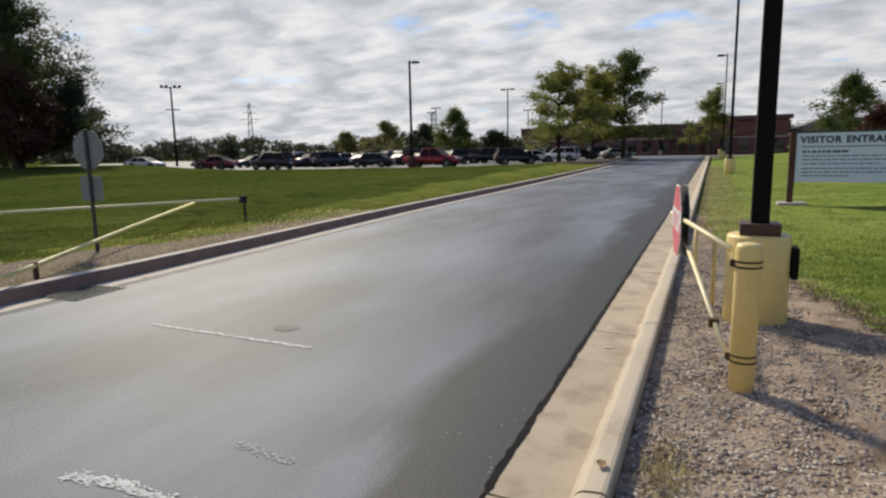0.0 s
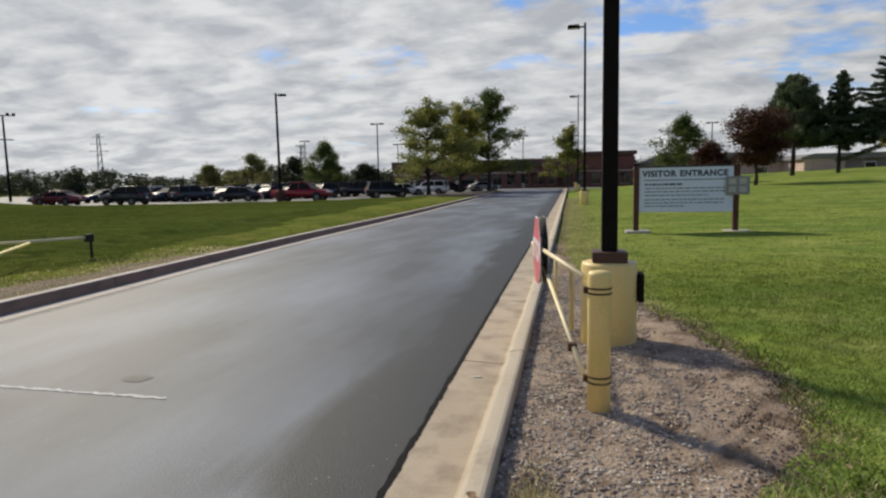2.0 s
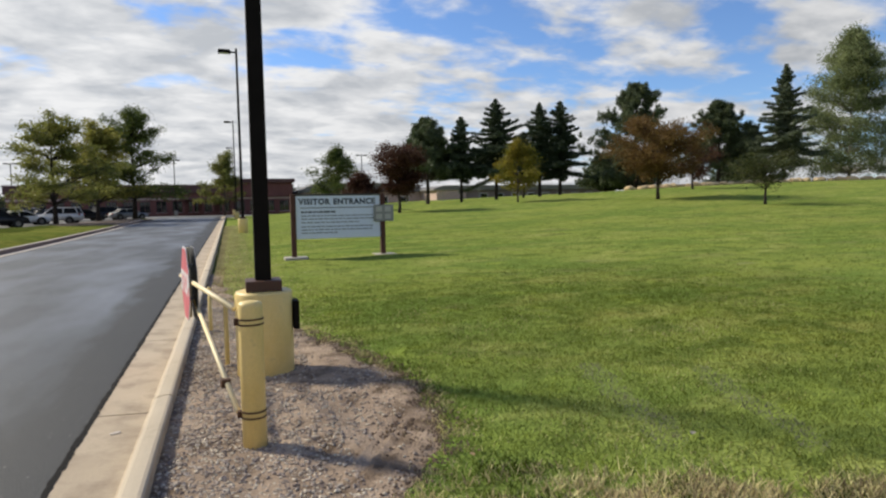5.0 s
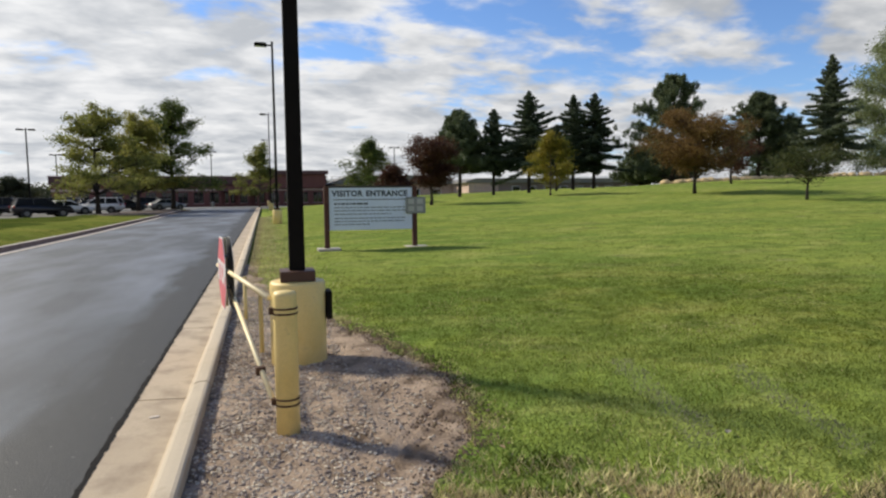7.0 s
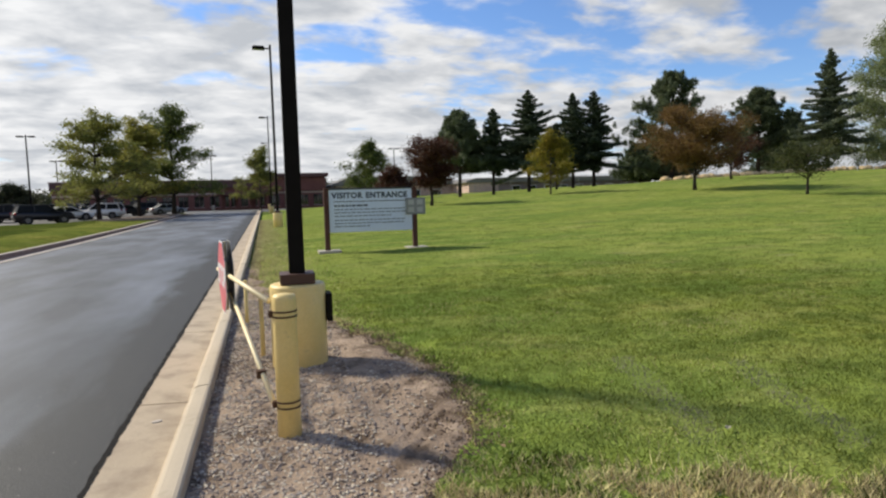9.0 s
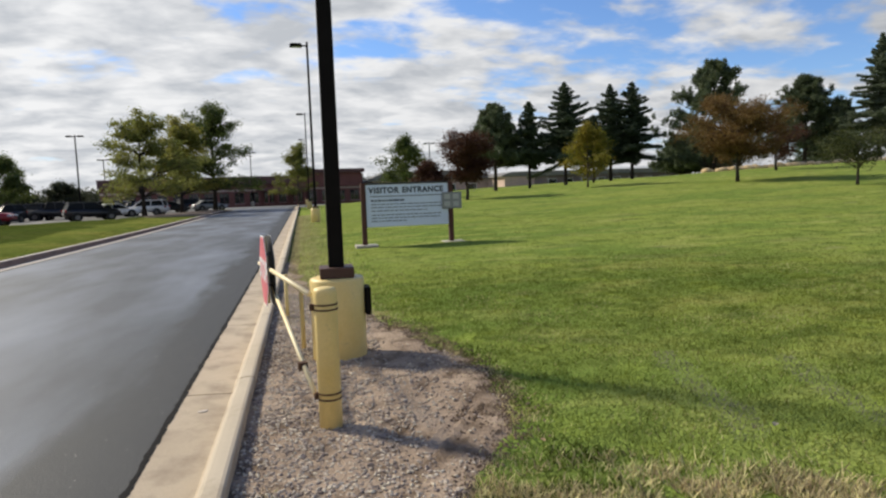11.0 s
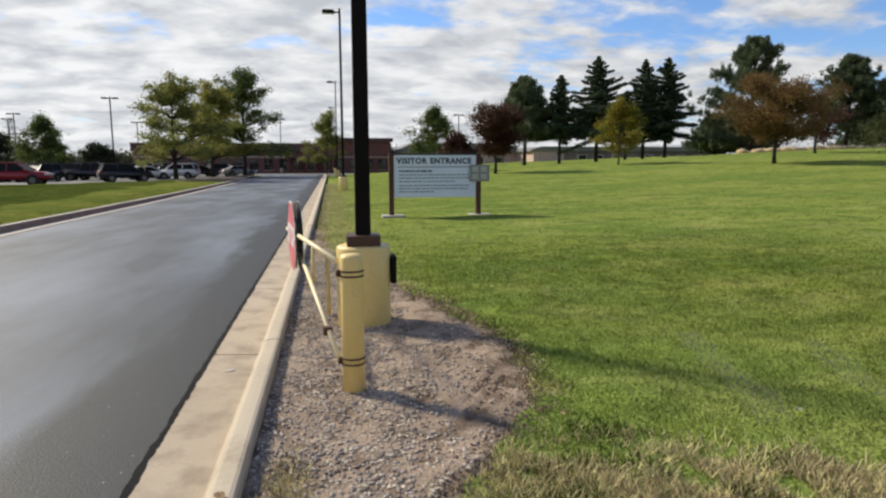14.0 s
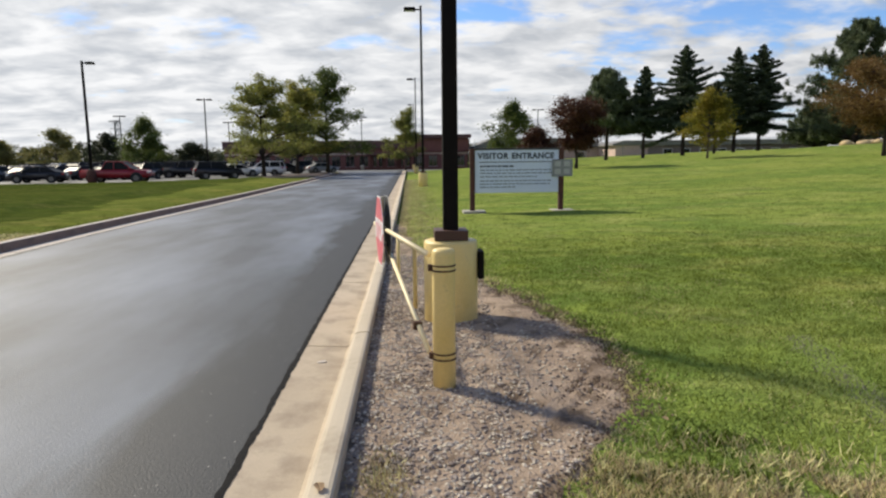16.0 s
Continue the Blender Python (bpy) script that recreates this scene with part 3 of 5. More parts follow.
def kerb_profile(face, top0, back, pan_to, height):
    """Across the kerb: gutter pan, face, rounded top, back."""
    return [(pan_to, -0.15), (pan_to, 0.006), (face - 0.02, -0.012), (face + 0.012, 0.02), (top0, height - 0.03), (top0 + 0.02, height - 0.006), (top0 + 0.045, height), (back - 0.02, height), (back, height - 0.025), (back, -0.15)]


def kerb_piece(length, prof, name):
    me = bpy.data.meshes.new(name)
    n, g = len(prof), 0.010
    v = [(x, y, z) for y in (g, length - g) for x, z in prof]
    f = [(k, k + 1, n + k + 1, n + k) for k in range(n - 1)] + [tuple(range(n))[::-1], tuple(range(n, 2 * n))]
    me.from_pydata(v, [], f)
    me.materials.append(M["concrete"])
    bm = bmesh.new()
    bm.from_mesh(me)
    bmesh.ops.recalc_face_normals(bm, faces=bm.faces[:])
    bm.to_mesh(me)
    bm.free()
    return me


kerb_r = thing("kerb_east", 0, 0, 0, label="buff concrete kerb and gutter beside the gravel", category="kerb", kind="structure")
east_profile = [(ROAD_R, -0.15), (ROAD_R, 0.006), (-0.53, -0.010), (-0.505, 0.004), (-0.480, 0.085), (-0.466, 0.104), (-0.445, 0.115), (-0.410, 0.120), (-0.364, 0.123), (-0.345, 0.117), (KERB_BACK, 0.102), (KERB_BACK, -0.15)]
piece = kerb_piece(2.87, east_profile, "kerb_section")
piece.materials.append(M["kerb_cream"])
for k in range(3, 10):
    piece.polygons[k].material_index = 1
for k in range(-4, 33):
    o = new("kerb_section", piece)
    o.parent, o.location = kerb_r, (0, 5.56 + 2.87 * k, 0)
kerb_l = thing("kerb_west", 0, 0, 0, label="weathered concrete kerb along the lawn, its face darkened as in shade", category="kerb", kind="structure")
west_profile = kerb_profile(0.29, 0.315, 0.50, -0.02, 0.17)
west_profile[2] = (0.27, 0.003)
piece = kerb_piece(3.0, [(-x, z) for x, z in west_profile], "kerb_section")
piece.materials[0] = M["concrete_shaded_dirty"]
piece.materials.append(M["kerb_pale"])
# gutter pan and top get the sunlit tone, the face stays shaded
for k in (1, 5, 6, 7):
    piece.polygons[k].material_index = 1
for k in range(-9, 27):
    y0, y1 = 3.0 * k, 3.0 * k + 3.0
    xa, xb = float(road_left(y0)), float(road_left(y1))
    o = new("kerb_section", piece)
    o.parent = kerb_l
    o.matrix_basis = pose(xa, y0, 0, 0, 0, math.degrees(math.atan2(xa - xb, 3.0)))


# bare ground: gravel by the bollard, soil by the far kerb, mulch under the trees
def patch(name, outline, z, material, label, category, seed, cell=0.12, soft=0.25, within=lambda x, y: True, relief=lambda x, y: 0.0):
    """A low irregular sheet whose margin dips under the turf."""
    P = np.array(outline)
    A, B = P, np.roll(P, -1, axis=0)
    gx, gy = np.arange(P[:, 0].min() - soft, P[:, 0].max() + soft, cell), np.arange(P[:, 1].min() - soft, P[:, 1].max() + soft, cell)

    def depth(x, y):
        """Distance to the outline, positive inside."""
        x = x + 0.22 * noise.noise((x * 1.8, y * 1.8, seed)) + 0.10 * noise.noise((x * 6, y * 6, seed))
        q = np.array((x, y))
        t = np.clip(((q - A) * (B - A)).sum(1) / np.maximum(((B - A) ** 2).sum(1), 1e-9), 0, 1)
        d = np.hypot(*(q - A - t[:, None] * (B - A)).T).min()
        hit = ((A[:, 1] > y) != (B[:, 1] > y)) & (x < (B[:, 0] - A[:, 0]) * (y - A[:, 1]) / np.where(B[:, 1] == A[:, 1], 1e-9, B[:, 1] - A[:, 1]) + A[:, 0])
        return d if hit.sum() % 2 else -d
    D = np.array([[depth(x, y) for y in gy] for x in gx])
    verts, faces, idx = [], [], {}

    def vid(i, j):
        if (i, j) not in idx:
            x, y = gx[i], gy[j]
            idx[i, j] = len(verts)
            verts.append((x, y, float(ground_h(x, y)) + z * 2 * float(np.clip(D[i, j] / soft, -1, 0.5)) + 0.008 * noise.noise((x * 2.2, y * 2.2, seed + 5)) + 0.008 * noise.noise((x * 8, y * 8, seed)) + relief(x, y)))
        return idx[i, j]
    for i in range(len(gx) - 1):
        for j in range(len(gy) - 1):
            if D[i:i + 2, j:j + 2].max() > -soft and within(gx[i], gy[j]) and within(gx[i + 1], gy[j + 1]):
                faces.append((vid(i, j), vid(i + 1, j), vid(i + 1, j + 1), vid(i, j + 1)))
    me = bpy.data.meshes.new(name)
    me.from_pydata(verts, [], faces)
    return tagged(link_mesh(name, me, material, smooth=True), label, category, kind="structure"), lambda x, y: depth(x, y) > 0


BARE = [(-0.6, -2), (0.45, -2), (0.55, 1.5), (0.68, 2.9), (0.95, 3.36), (1.38, 3.75), (1.58, 4.3), (1.62, 5.0), (1.52, 5.9), (1.34, 6.8), (1.02, 8.1), (0.62, 9.6), (0.25, 11.5), (-0.05, 13.5), (-0.2, 16), (-0.6, 16)]


def ruts(x, y):
    """Diagonal tyre ruts with lugs, and hummocks of soil beside them."""
    u, w = (x - 1.10) * 0.52 + (y - 4.15) * 0.85, (x - 1.10) * 0.85 - (y - 4.15) * 0.52
    on = max(0.0, 1 - (u / 0.62) ** 2)
    return on * (0.022 * math.sin(w * 58) * math.exp(-(w / 0.14) ** 2) + 0.007 * math.sin(u * 75) * math.exp(-(w / 0.10) ** 2)) + 0.012 * noise.noise((x * 3.4, y * 3.4, 40))


bare, in_bare = patch("bare_ground", BARE, 0.024, M["dirt"], "bare sandy soil between kerb and lawn", "soil", 2, 0.045, 0.25, lambda x, y: x > KERB_BACK - 0.05, ruts)
patch("bare_ground_west", [(-7.0, -6), (-9.4, -6), (-9.5, 4), (-9.35, 5.6), (-9.2, 7.3), (-8.65, 8.1), (-8.5, 9.4), (-8.6, 10.5), (-8.35, 12.2), (-7.8, 14.5), (-7.3, 9)], 0.02, M["dirt_west"], "bare brown soil behind the weathered kerb", "soil", 6, 0.15, 0.5, lambda x, y: x < road_left(y) - 0.46)
patch("weedy_margin", [(1.0, 2.0), (1.7, 1.65), (2.6, 1.75), (3.3, 1.35), (4.3, 1.45), (4.9, 1.2), (5.2, 1.6), (3.6, 2.2), (2.0, 2.62), (1.05, 2.8)], 0.014, M["clod"], "dark soil under rank dry weeds", "soil", 12, 0.09, 0.3)
patch("mulch_bed", [(-8.9, 60), (-13.4, 60), (-15.6, 66), (-13.8, 76), (-12, 84), (-10.2, 86), (-9.4, 78)], 0.05, M["mulch"], "dark mulch bed under the roadside trees", "mulch", 9, 0.6, 0.8)

# ---- gate, bollard and lamp ----


def bollard(x, y):
    b = thing("bollard", x, y, 0.0, label="yellow painted steel bollard with dark strap bands in gravel", category="bollard")
    part("post", lathe([(0.080, -0.3), (0.080, 0.965), (0.078, 0.985), (0.070, 1.0), (0.035, 1.008), (0.004, 1.010)]), M["yellow"], b, smooth=True)
    for z in (0.225, 0.265, 0.855, 0.890):
        part("band", lathe([(0.0805, z - 0.006), (0.0845, z - 0.006), (0.0845, z + 0.006), (0.0805, z + 0.006)]), M["rust"], b, "rusty steel strap")
    for z in (0.245, 0.873):
        part("hinge", box(-0.108, -0.07, -0.02, 0.02, z - 0.024, z + 0.024, 0.006), M["rust"], b, "rusty bolted hinge")
        part("bolt", tube([(-0.102, -0.032, z), (-0.102, 0.03, z)], 0.009, 6), M["rust"], b)
    return b


bollard(0.262, 4.47)


def octagon(r, d):
    bm = bmesh.new()
    ang = [math.radians(22.5 + 45 * k) for k in range(8)]
    a = [bm.verts.new((0, r * math.cos(t), r * math.sin(t))) for t in ang]
    b = [bm.verts.new((d, r * math.cos(t), r * math.sin(t))) for t in ang]
    bm.faces.new(a), bm.faces.new(b[::-1])
    for k in range(8):
        bm.faces.new((a[k], b[k], b[(k + 1) % 8], a[(k + 1) % 8]))
    bmesh.ops.recalc_face_normals(bm, faces=bm.faces[:])
    return bm


def lettering(name, text, size, material, parent, m, depth=0.002, align="CENTER", label="", bold=0.0):
    cu = bpy.data.curves.new(name, "FONT")
    cu.body, cu.size, cu.extrude, cu.align_x, cu.align_y = text, size, depth, align, "CENTER"
    cu.offset, cu.space_character = bold, 1.12
    tmp = bpy.data.objects.new("tmp", cu)
    scene.collection.objects.link(tmp)
    me = bpy.data.meshes.new_from_object(tmp.evaluated_get(bpy.context.evaluated_depsgraph_get()))
    bpy.data.objects.remove(tmp)
    me.transform(m)
    me.name = name
    return link_mesh(name, me, material, parent, label)


def gate(x, y, tip, label, signs=True, zr=(0.955, 0.875), zb=0.245):
    """A swing gate: top rail, brace, two back-to-back octagon signs. Built along +y, turned to its tip."""
    L = math.hypot(tip[0] - x, tip[1] - y)
    g = thing("swing_gate", x, y, 0, math.degrees(math.atan2(x - tip[0], tip[1] - y)), label=label, category="gate")
    s = (zr[1] - zr[0]) / L
    part("rail", tube([(0, 0.10, zr[0] + 0.1 * s), (0, L, zr[1])], 0.021, 12), M["yellow_rail"], g, smooth=True)
    part("brace", tube([(0, 0.09, zb), (0.05, 2.58, 0.675)], 0.019, 12), M["yellow_rail"], g, smooth=True)
    d = 0.55
    zc = zb + (0.675 - zb) * (d - 0.09) / 2.49
    part("clamp", box(-0.035, 0.035, d - 0.03, d + 0.03, zc - 0.032, zc + 0.032, 0.006), M["rust"], g, "rusty pipe clamp")
    part("end_plug", tube([(0, L, zr[1]), (0, L + 0.015, zr[1])], 0.024, 12), M["white"], g)
    if signs:
        c = 2.58
        for nm, face, x0, lab in (("stop_sign", "red", -0.028, "red octagonal sign with white border"), ("rear_sign", "dark_back", 0.050, "octagonal sign seen from its dark back")):
            p = part(nm, octagon(0.405, 0.004), M["white" if nm == "stop_sign" else "aluminium"], g, lab)
            p.matrix_basis = pose(x0, c, 0.855, 0, 0, -1.2)
            if nm == "stop_sign":
                q = part("face", octagon(0.385, 0.002), M["red"], p)
                q.location = (-0.0035, 0, 0)
                lettering("letters", "STOP", 0.30, M["white"], p, Matrix.Translation((-0.0045, 0, 0)) @ Matrix.Rotation(radians(-90), 4, "Z") @ Matrix.Rotation(radians(90), 4, "X"), 0.001, bold=0.012)
            else:
                q = part("back", octagon(0.395, 0.002), M[face], p)
                q.location = (-0.0035, 0, 0)
        for z in (0.70, 1.03):
            part("bracket", box(-0.031, 0.050, c - 0.03, c + 0.03, z - 0.02, z + 0.02, 0.003), M["galv"], g)
        part("upright", tube([(0.01, c, 0.50), (0.01, c, 1.22)], 0.014, 8), M["yellow_rail"], g)
    return g


gate(0.175, 4.45, (-0.375, 7.60), "open pale yellow pipe gate with a red stop sign")
for gx, gy, gh in ((0.08, 6.82, 0.66), (-0.13, 8.7, 0.56)):
    s = thing("gate_stop_post", gx, gy, 0.02, label="thin yellow pipe post standing in gravel", category="post", group="gate stop posts")
    part("pipe", tube([(0, 0, -0.2), (0, 0, gh)], 0.024, 10), M["yellow"], s, smooth=True)
    part("cap", lathe([(0.026, gh - 0.01), (0.026, gh + 0.006), (0.012, gh + 0.012)], 10), M["yellow"], s)


def street_lamp(x, y, h, heads=((-1, 0),), base=0.86, w=0.15, r=0.27, colour="yellow", label="tall dark bronze square lamp post on a yellow concrete base"):
    """Square tapered pole on a round concrete base, with shoebox heads on short arms."""
    z = float(ground_h(x, y)) - 0.04
    s = thing("street_lamp", x, y, z, label=label, category="lamp post", group="lamp posts")
    part("base", lathe([(r, -0.4), (r, base - 0.03), (r - 0.012, base - 0.006), (r - 0.03, base), (0.01, base + 0.002)]), M[colour], s, smooth=True)
    part("base_cover", box(-0.165, 0.165, -0.165, 0.165, base + 0.002, base + 0.105, 0.008), M["brown"], s)
    bm = box(-w / 2, w / 2, -w / 2, w / 2, base + 0.105, h, 0.008)
    for v in bm.verts:
        k = 1 - 0.22 * (v.co.z - base) / (h - base)
        v.co.x, v.co.y = v.co.x * k, v.co.y * k
    part("pole", bm, M["bronze"], s)
    part("pole_cap", box(-w * 0.42, w * 0.42, -w * 0.42, w * 0.42, h, h + 0.03, 0.006), M["bronze"], s)
    for dx, dy in heads:
        a = math.degrees(math.atan2(dy, dx))
        arm = part("arm", box(0.05, 0.35, -0.03, 0.03, h - 0.22, h - 0.14, 0.006), M["bronze"], s)
        head = part("lamp_head", prism([(0.30, h - 0.26), (0.98, h - 0.26), (0.98, h - 0.13), (0.90, h - 0.07), (0.36, h - 0.07), (0.30, h - 0.13)], -0.2, 0.2, 0.012), M["bronze"], s)
        lens = part("lens", box(0.40, 0.92, -0.15, 0.15, h - 0.266, h - 0.258), M["lamp_white"], head)
        for o in (arm, head):
            o.rotation_euler = (0, 0, radians(a))
    return s


lamp = street_lamp(0.44, 6.38, 10.6)
part("junction_box", box(0.268, 0.325, -0.11, 0.11, 0.47, 0.75, 0.01), M["bronze"], lamp, "dark electrical box on the base")
street_lamp(0.88, 37.5, 10.4)
street_lamp(0.95, 75, 11.2)
street_lamp(1.0, 110, 11.3)

# ---- visitor sign ----


def visitor_sign():
    s = thing("visitor_sign", 3.17, 18.2, 0.13, 0, label="pale blue-white visitor entrance board on two red-brown posts", category="sign")
    for x in (-1.30, 1.30):
        part("post", box(x - 0.07, x + 0.07, -0.07, 0.07, -0.5, 1.80, 0.01), M["redwood"], s)
        part("pad", box(x - 0.28, x + 0.36, -0.30, 0.26, -0.08, 0.012, 0.008), M["pad"], s, "pale concrete pad")
    b = part("board", box(-1.225, 1.225, -0.035, 0.035, 0.52, 1.75, 0.006), M["board"], s)
    part("top_rail", box(-1.225, 1.225, -0.05, 0.05, 1.752, 1.80, 0.006), M["dark_back"], s, "dark capping rail")
    for word, x in (("VISITOR", -0.70), ("ENTRANCE", 0.46)):
        lettering("lettering", word, 0.222, M["ink"], b, Matrix.Translation((x, -0.037, 1.575)) @ Matrix.Rotation(radians(90), 4, "X") @ Matrix.Diagonal((1.0, 1, 1, 1)), 0.002, label="navy capital lettering", bold=0.011)
    part("rule", box(-1.10, 1.10, -0.039, -0.036, 1.395, 1.418), M["ink"], b)
    rnd = random.Random(4)
    for k, (z, x1) in enumerate(((1.285, -0.15), (1.175, 0.95), (1.085, 1.0), (0.985, 0.55), (0.865, 1.0), (0.775, 0.92), (0.685, -0.1))):
        x = -1.08
        while x < x1:
            w = rnd.uniform(0.05, 0.19)
            part("text_bar", box(x, min(x + w, x1 + 0.05), -0.038, -0.036, z - (0.026 if k == 0 else 0.016), z + (0.026 if k == 0 else 0.016)), M["ink" if k == 0 else "ink_soft"], b)
            x += w + 0.026
    q = part("notice_plate", box(1.02, 1.62, -0.10, -0.08, 0.98, 1.47, 0.005), M["galv"], s, "small grey notice plate on the post")
    for z in (1.12, 1.34):
        for x in (1.18, 1.45):
            part("notice_block", box(x - 0.09, x + 0.09, -0.103, -0.1005, z - 0.075, z + 0.075), M["aluminium"], q)
    return s


visitor_sign()

# ---- west side: rear of a road sign and the other gate ----
sg = thing("road_sign", -8.92, 6.83, 0.11, 6, label="grey back of a road sign on a dark post", category="sign")
part("post", box(-0.024, 0.024, -0.018, 0.018, -0.4, 1.94, 0.004), M["dark_back"], sg)
o = part("sign_back", octagon(0.315, 0.004), M["sign_rear"], sg)
o.matrix_basis = pose(0, 0.024, 1.63, 0, 0, 90)
part("lower_plate", box(-0.215, 0.215, 0.019, 0.024, 0.83, 1.22, 0.002), M["sign_rear"], sg)
for z in (0.88, 1.12, 1.45, 1.80):
    part("bolt", tube([(0, -0.024, z), (0, -0.014, z)], 0.009, 6), M["galv"], sg)
gl = thing("swing_gate", -10.29, 11.79, 0.11, label="long pale yellow pipe gate over the lawn", category="gate")
part("rail", tube([(0, 0, 0.46), (-3.31, -3.59, 0.40), (-5.4, -5.85, 0.36)], 0.034, 10), M["yellow_rail"], gl, smooth=True)
part("rail_end", box(-0.07, 0.07, -0.07, 0.07, 0.36, 0.53, 0.01), M["tyre"], gl, "dark latch on the rail end")
part("latch_post", tube([(0.02, 0.02, -0.3), (0.02, 0.02, 0.39)], 0.030, 8), M["tyre"], gl)
part("brace", tube([(-0.73, -0.79, 0.42), (1.2, -4.2, 0.31), (2.64, -6.78, 0.20), (2.99, -7.4, 0.18)], 0.030, 10), M["yellow_west"], gl, smooth=True)
part("brace_foot", tube([(2.64, -6.78, -0.3), (2.64, -6.78, 0.24)], 0.032, 8), M["rust"], gl)

# ---- marks on the asphalt ----


def streak(name, pts, w, label, tone="chalk"):
    v, f = [], []
    for i, (x, y) in enumerate(pts):
        k = w * (0.62 + 0.5 * noise.noise((x * 3, y * 3, 2)) + 0.45 * noise.noise((x * 31, y * 31, 2)))
        v += [(x, y - k, 0.005), (x, y + k, 0.005)]
        if i:
            f.append((2 * i - 2, 2 * i - 1, 2 * i + 1, 2 * i))
    me = bpy.data.meshes.new(name)
    me.from_pydata(v, [], f)
    return tagged(link_mesh(name, me, M[tone]), label, "marking", kind="structure")


def wavy(a, b, n=26, amp=0.03, s=1.0):
    return [(a[0] + (b[0] - a[0]) * k / n, a[1] + (b[1] - a[1]) * k / n + amp * noise.noise((k * 0.3, s, 0))) for k in range(n + 1)]


streak("road_marking", wavy((-4.96, 4.33), (-3.02, 4.26), 90, 0.025, 2.2), 0.030, "worn white painted line across the asphalt")


def scuff(pts, w, n, seed, tone, label):
    """A worn mark: ragged flakes of paint strewn along a line."""
    rng = np.random.default_rng(seed)
    P = np.array(pts)
    v, f = [], []
    for k in range(n):
        u = rng.uniform(0, len(P) - 1.001)
        c = P[int(u)] + (P[int(u) + 1] - P[int(u)]) * (u % 1) + rng.normal(size=2) * (0.012, w * 0.42)
        r = w * rng.uniform(0.05, 0.22)
        m = 6
        a0 = rng.uniform(0, 6.28)
        v += [(c[0] + 1.7 * r * q * math.cos(a0 + 6.283 * i / m), c[1] + r * q * math.sin(a0 + 6.283 * i / m), 0.003 + 0.000006 * k) for i, q in enumerate(rng.uniform(0.5, 1.2, m))]
        f.append(tuple(range(m * k, m * k + m)))
    me = bpy.data.meshes.new("road_marking")
    me.from_pydata(v, [], f)
    return tagged(link_mesh("road_marking", me, M[tone]), label, "marking", kind="structure")


scuff(wavy((-2.98, 2.05), (-2.66, 2.10), 8, 0.02, 3) + wavy((-2.62, 2.10), (-2.28, 2.07), 8, 0.02, 4), 0.055, 420, 41, "chalk", "scuffed white mark on the asphalt")
scuff(wavy((-2.38, 2.66), (-1.98, 2.60), 10, 0.03, 5), 0.050, 130, 42, "chalk_faint", "faint white scuff on the asphalt")

# ---- trees ----


def leaves(rng, centres, per, spread, size, flat=1.0, droop=0.0, ratio=0.55):
    """Three-cornered leaves scattered round clump centres."""
    c = np.repeat(centres, per, axis=0)
    n = len(c)
    off = rng.normal(size=(n, 3)) * (np.repeat(spread, per)[:, None] if isinstance(spread, np.ndarray) else spread)
    off[:, 2] *= flat
    c = c + off
    u = rng.normal(size=(n, 3))
    u[:, 2] = u[:, 2] * 0.6 - droop
    u /= np.linalg.norm(u, axis=1)[:, None]
    w = np.cross(u, rng.normal(size=(n, 3)))
    w /= np.linalg.norm(w, axis=1)[:, None]
    s = (size * rng.uniform(0.6, 1.4, n))[:, None]
    u, w = u * s, w * s * ratio
    return np.stack((c - u * 1.1 - w * 0.5, c + w * 1.1, c + u * 1.1 - w * 0.5), 1)


def limb(rng, a, b, sag=0.0, n=4):
    a, b = np.array(a, float), np.array(b, float)
    L = np.linalg.norm(b - a)
    out = []
    for k in range(n + 1):
        t = k / n
        p = a + (b - a) * t + rng.normal(size=3) * 0.04 * L * math.sin(math.pi * t)
        p[2] += sag * L * math.sin(math.pi * t)
        out.append(tuple(p))
    return out


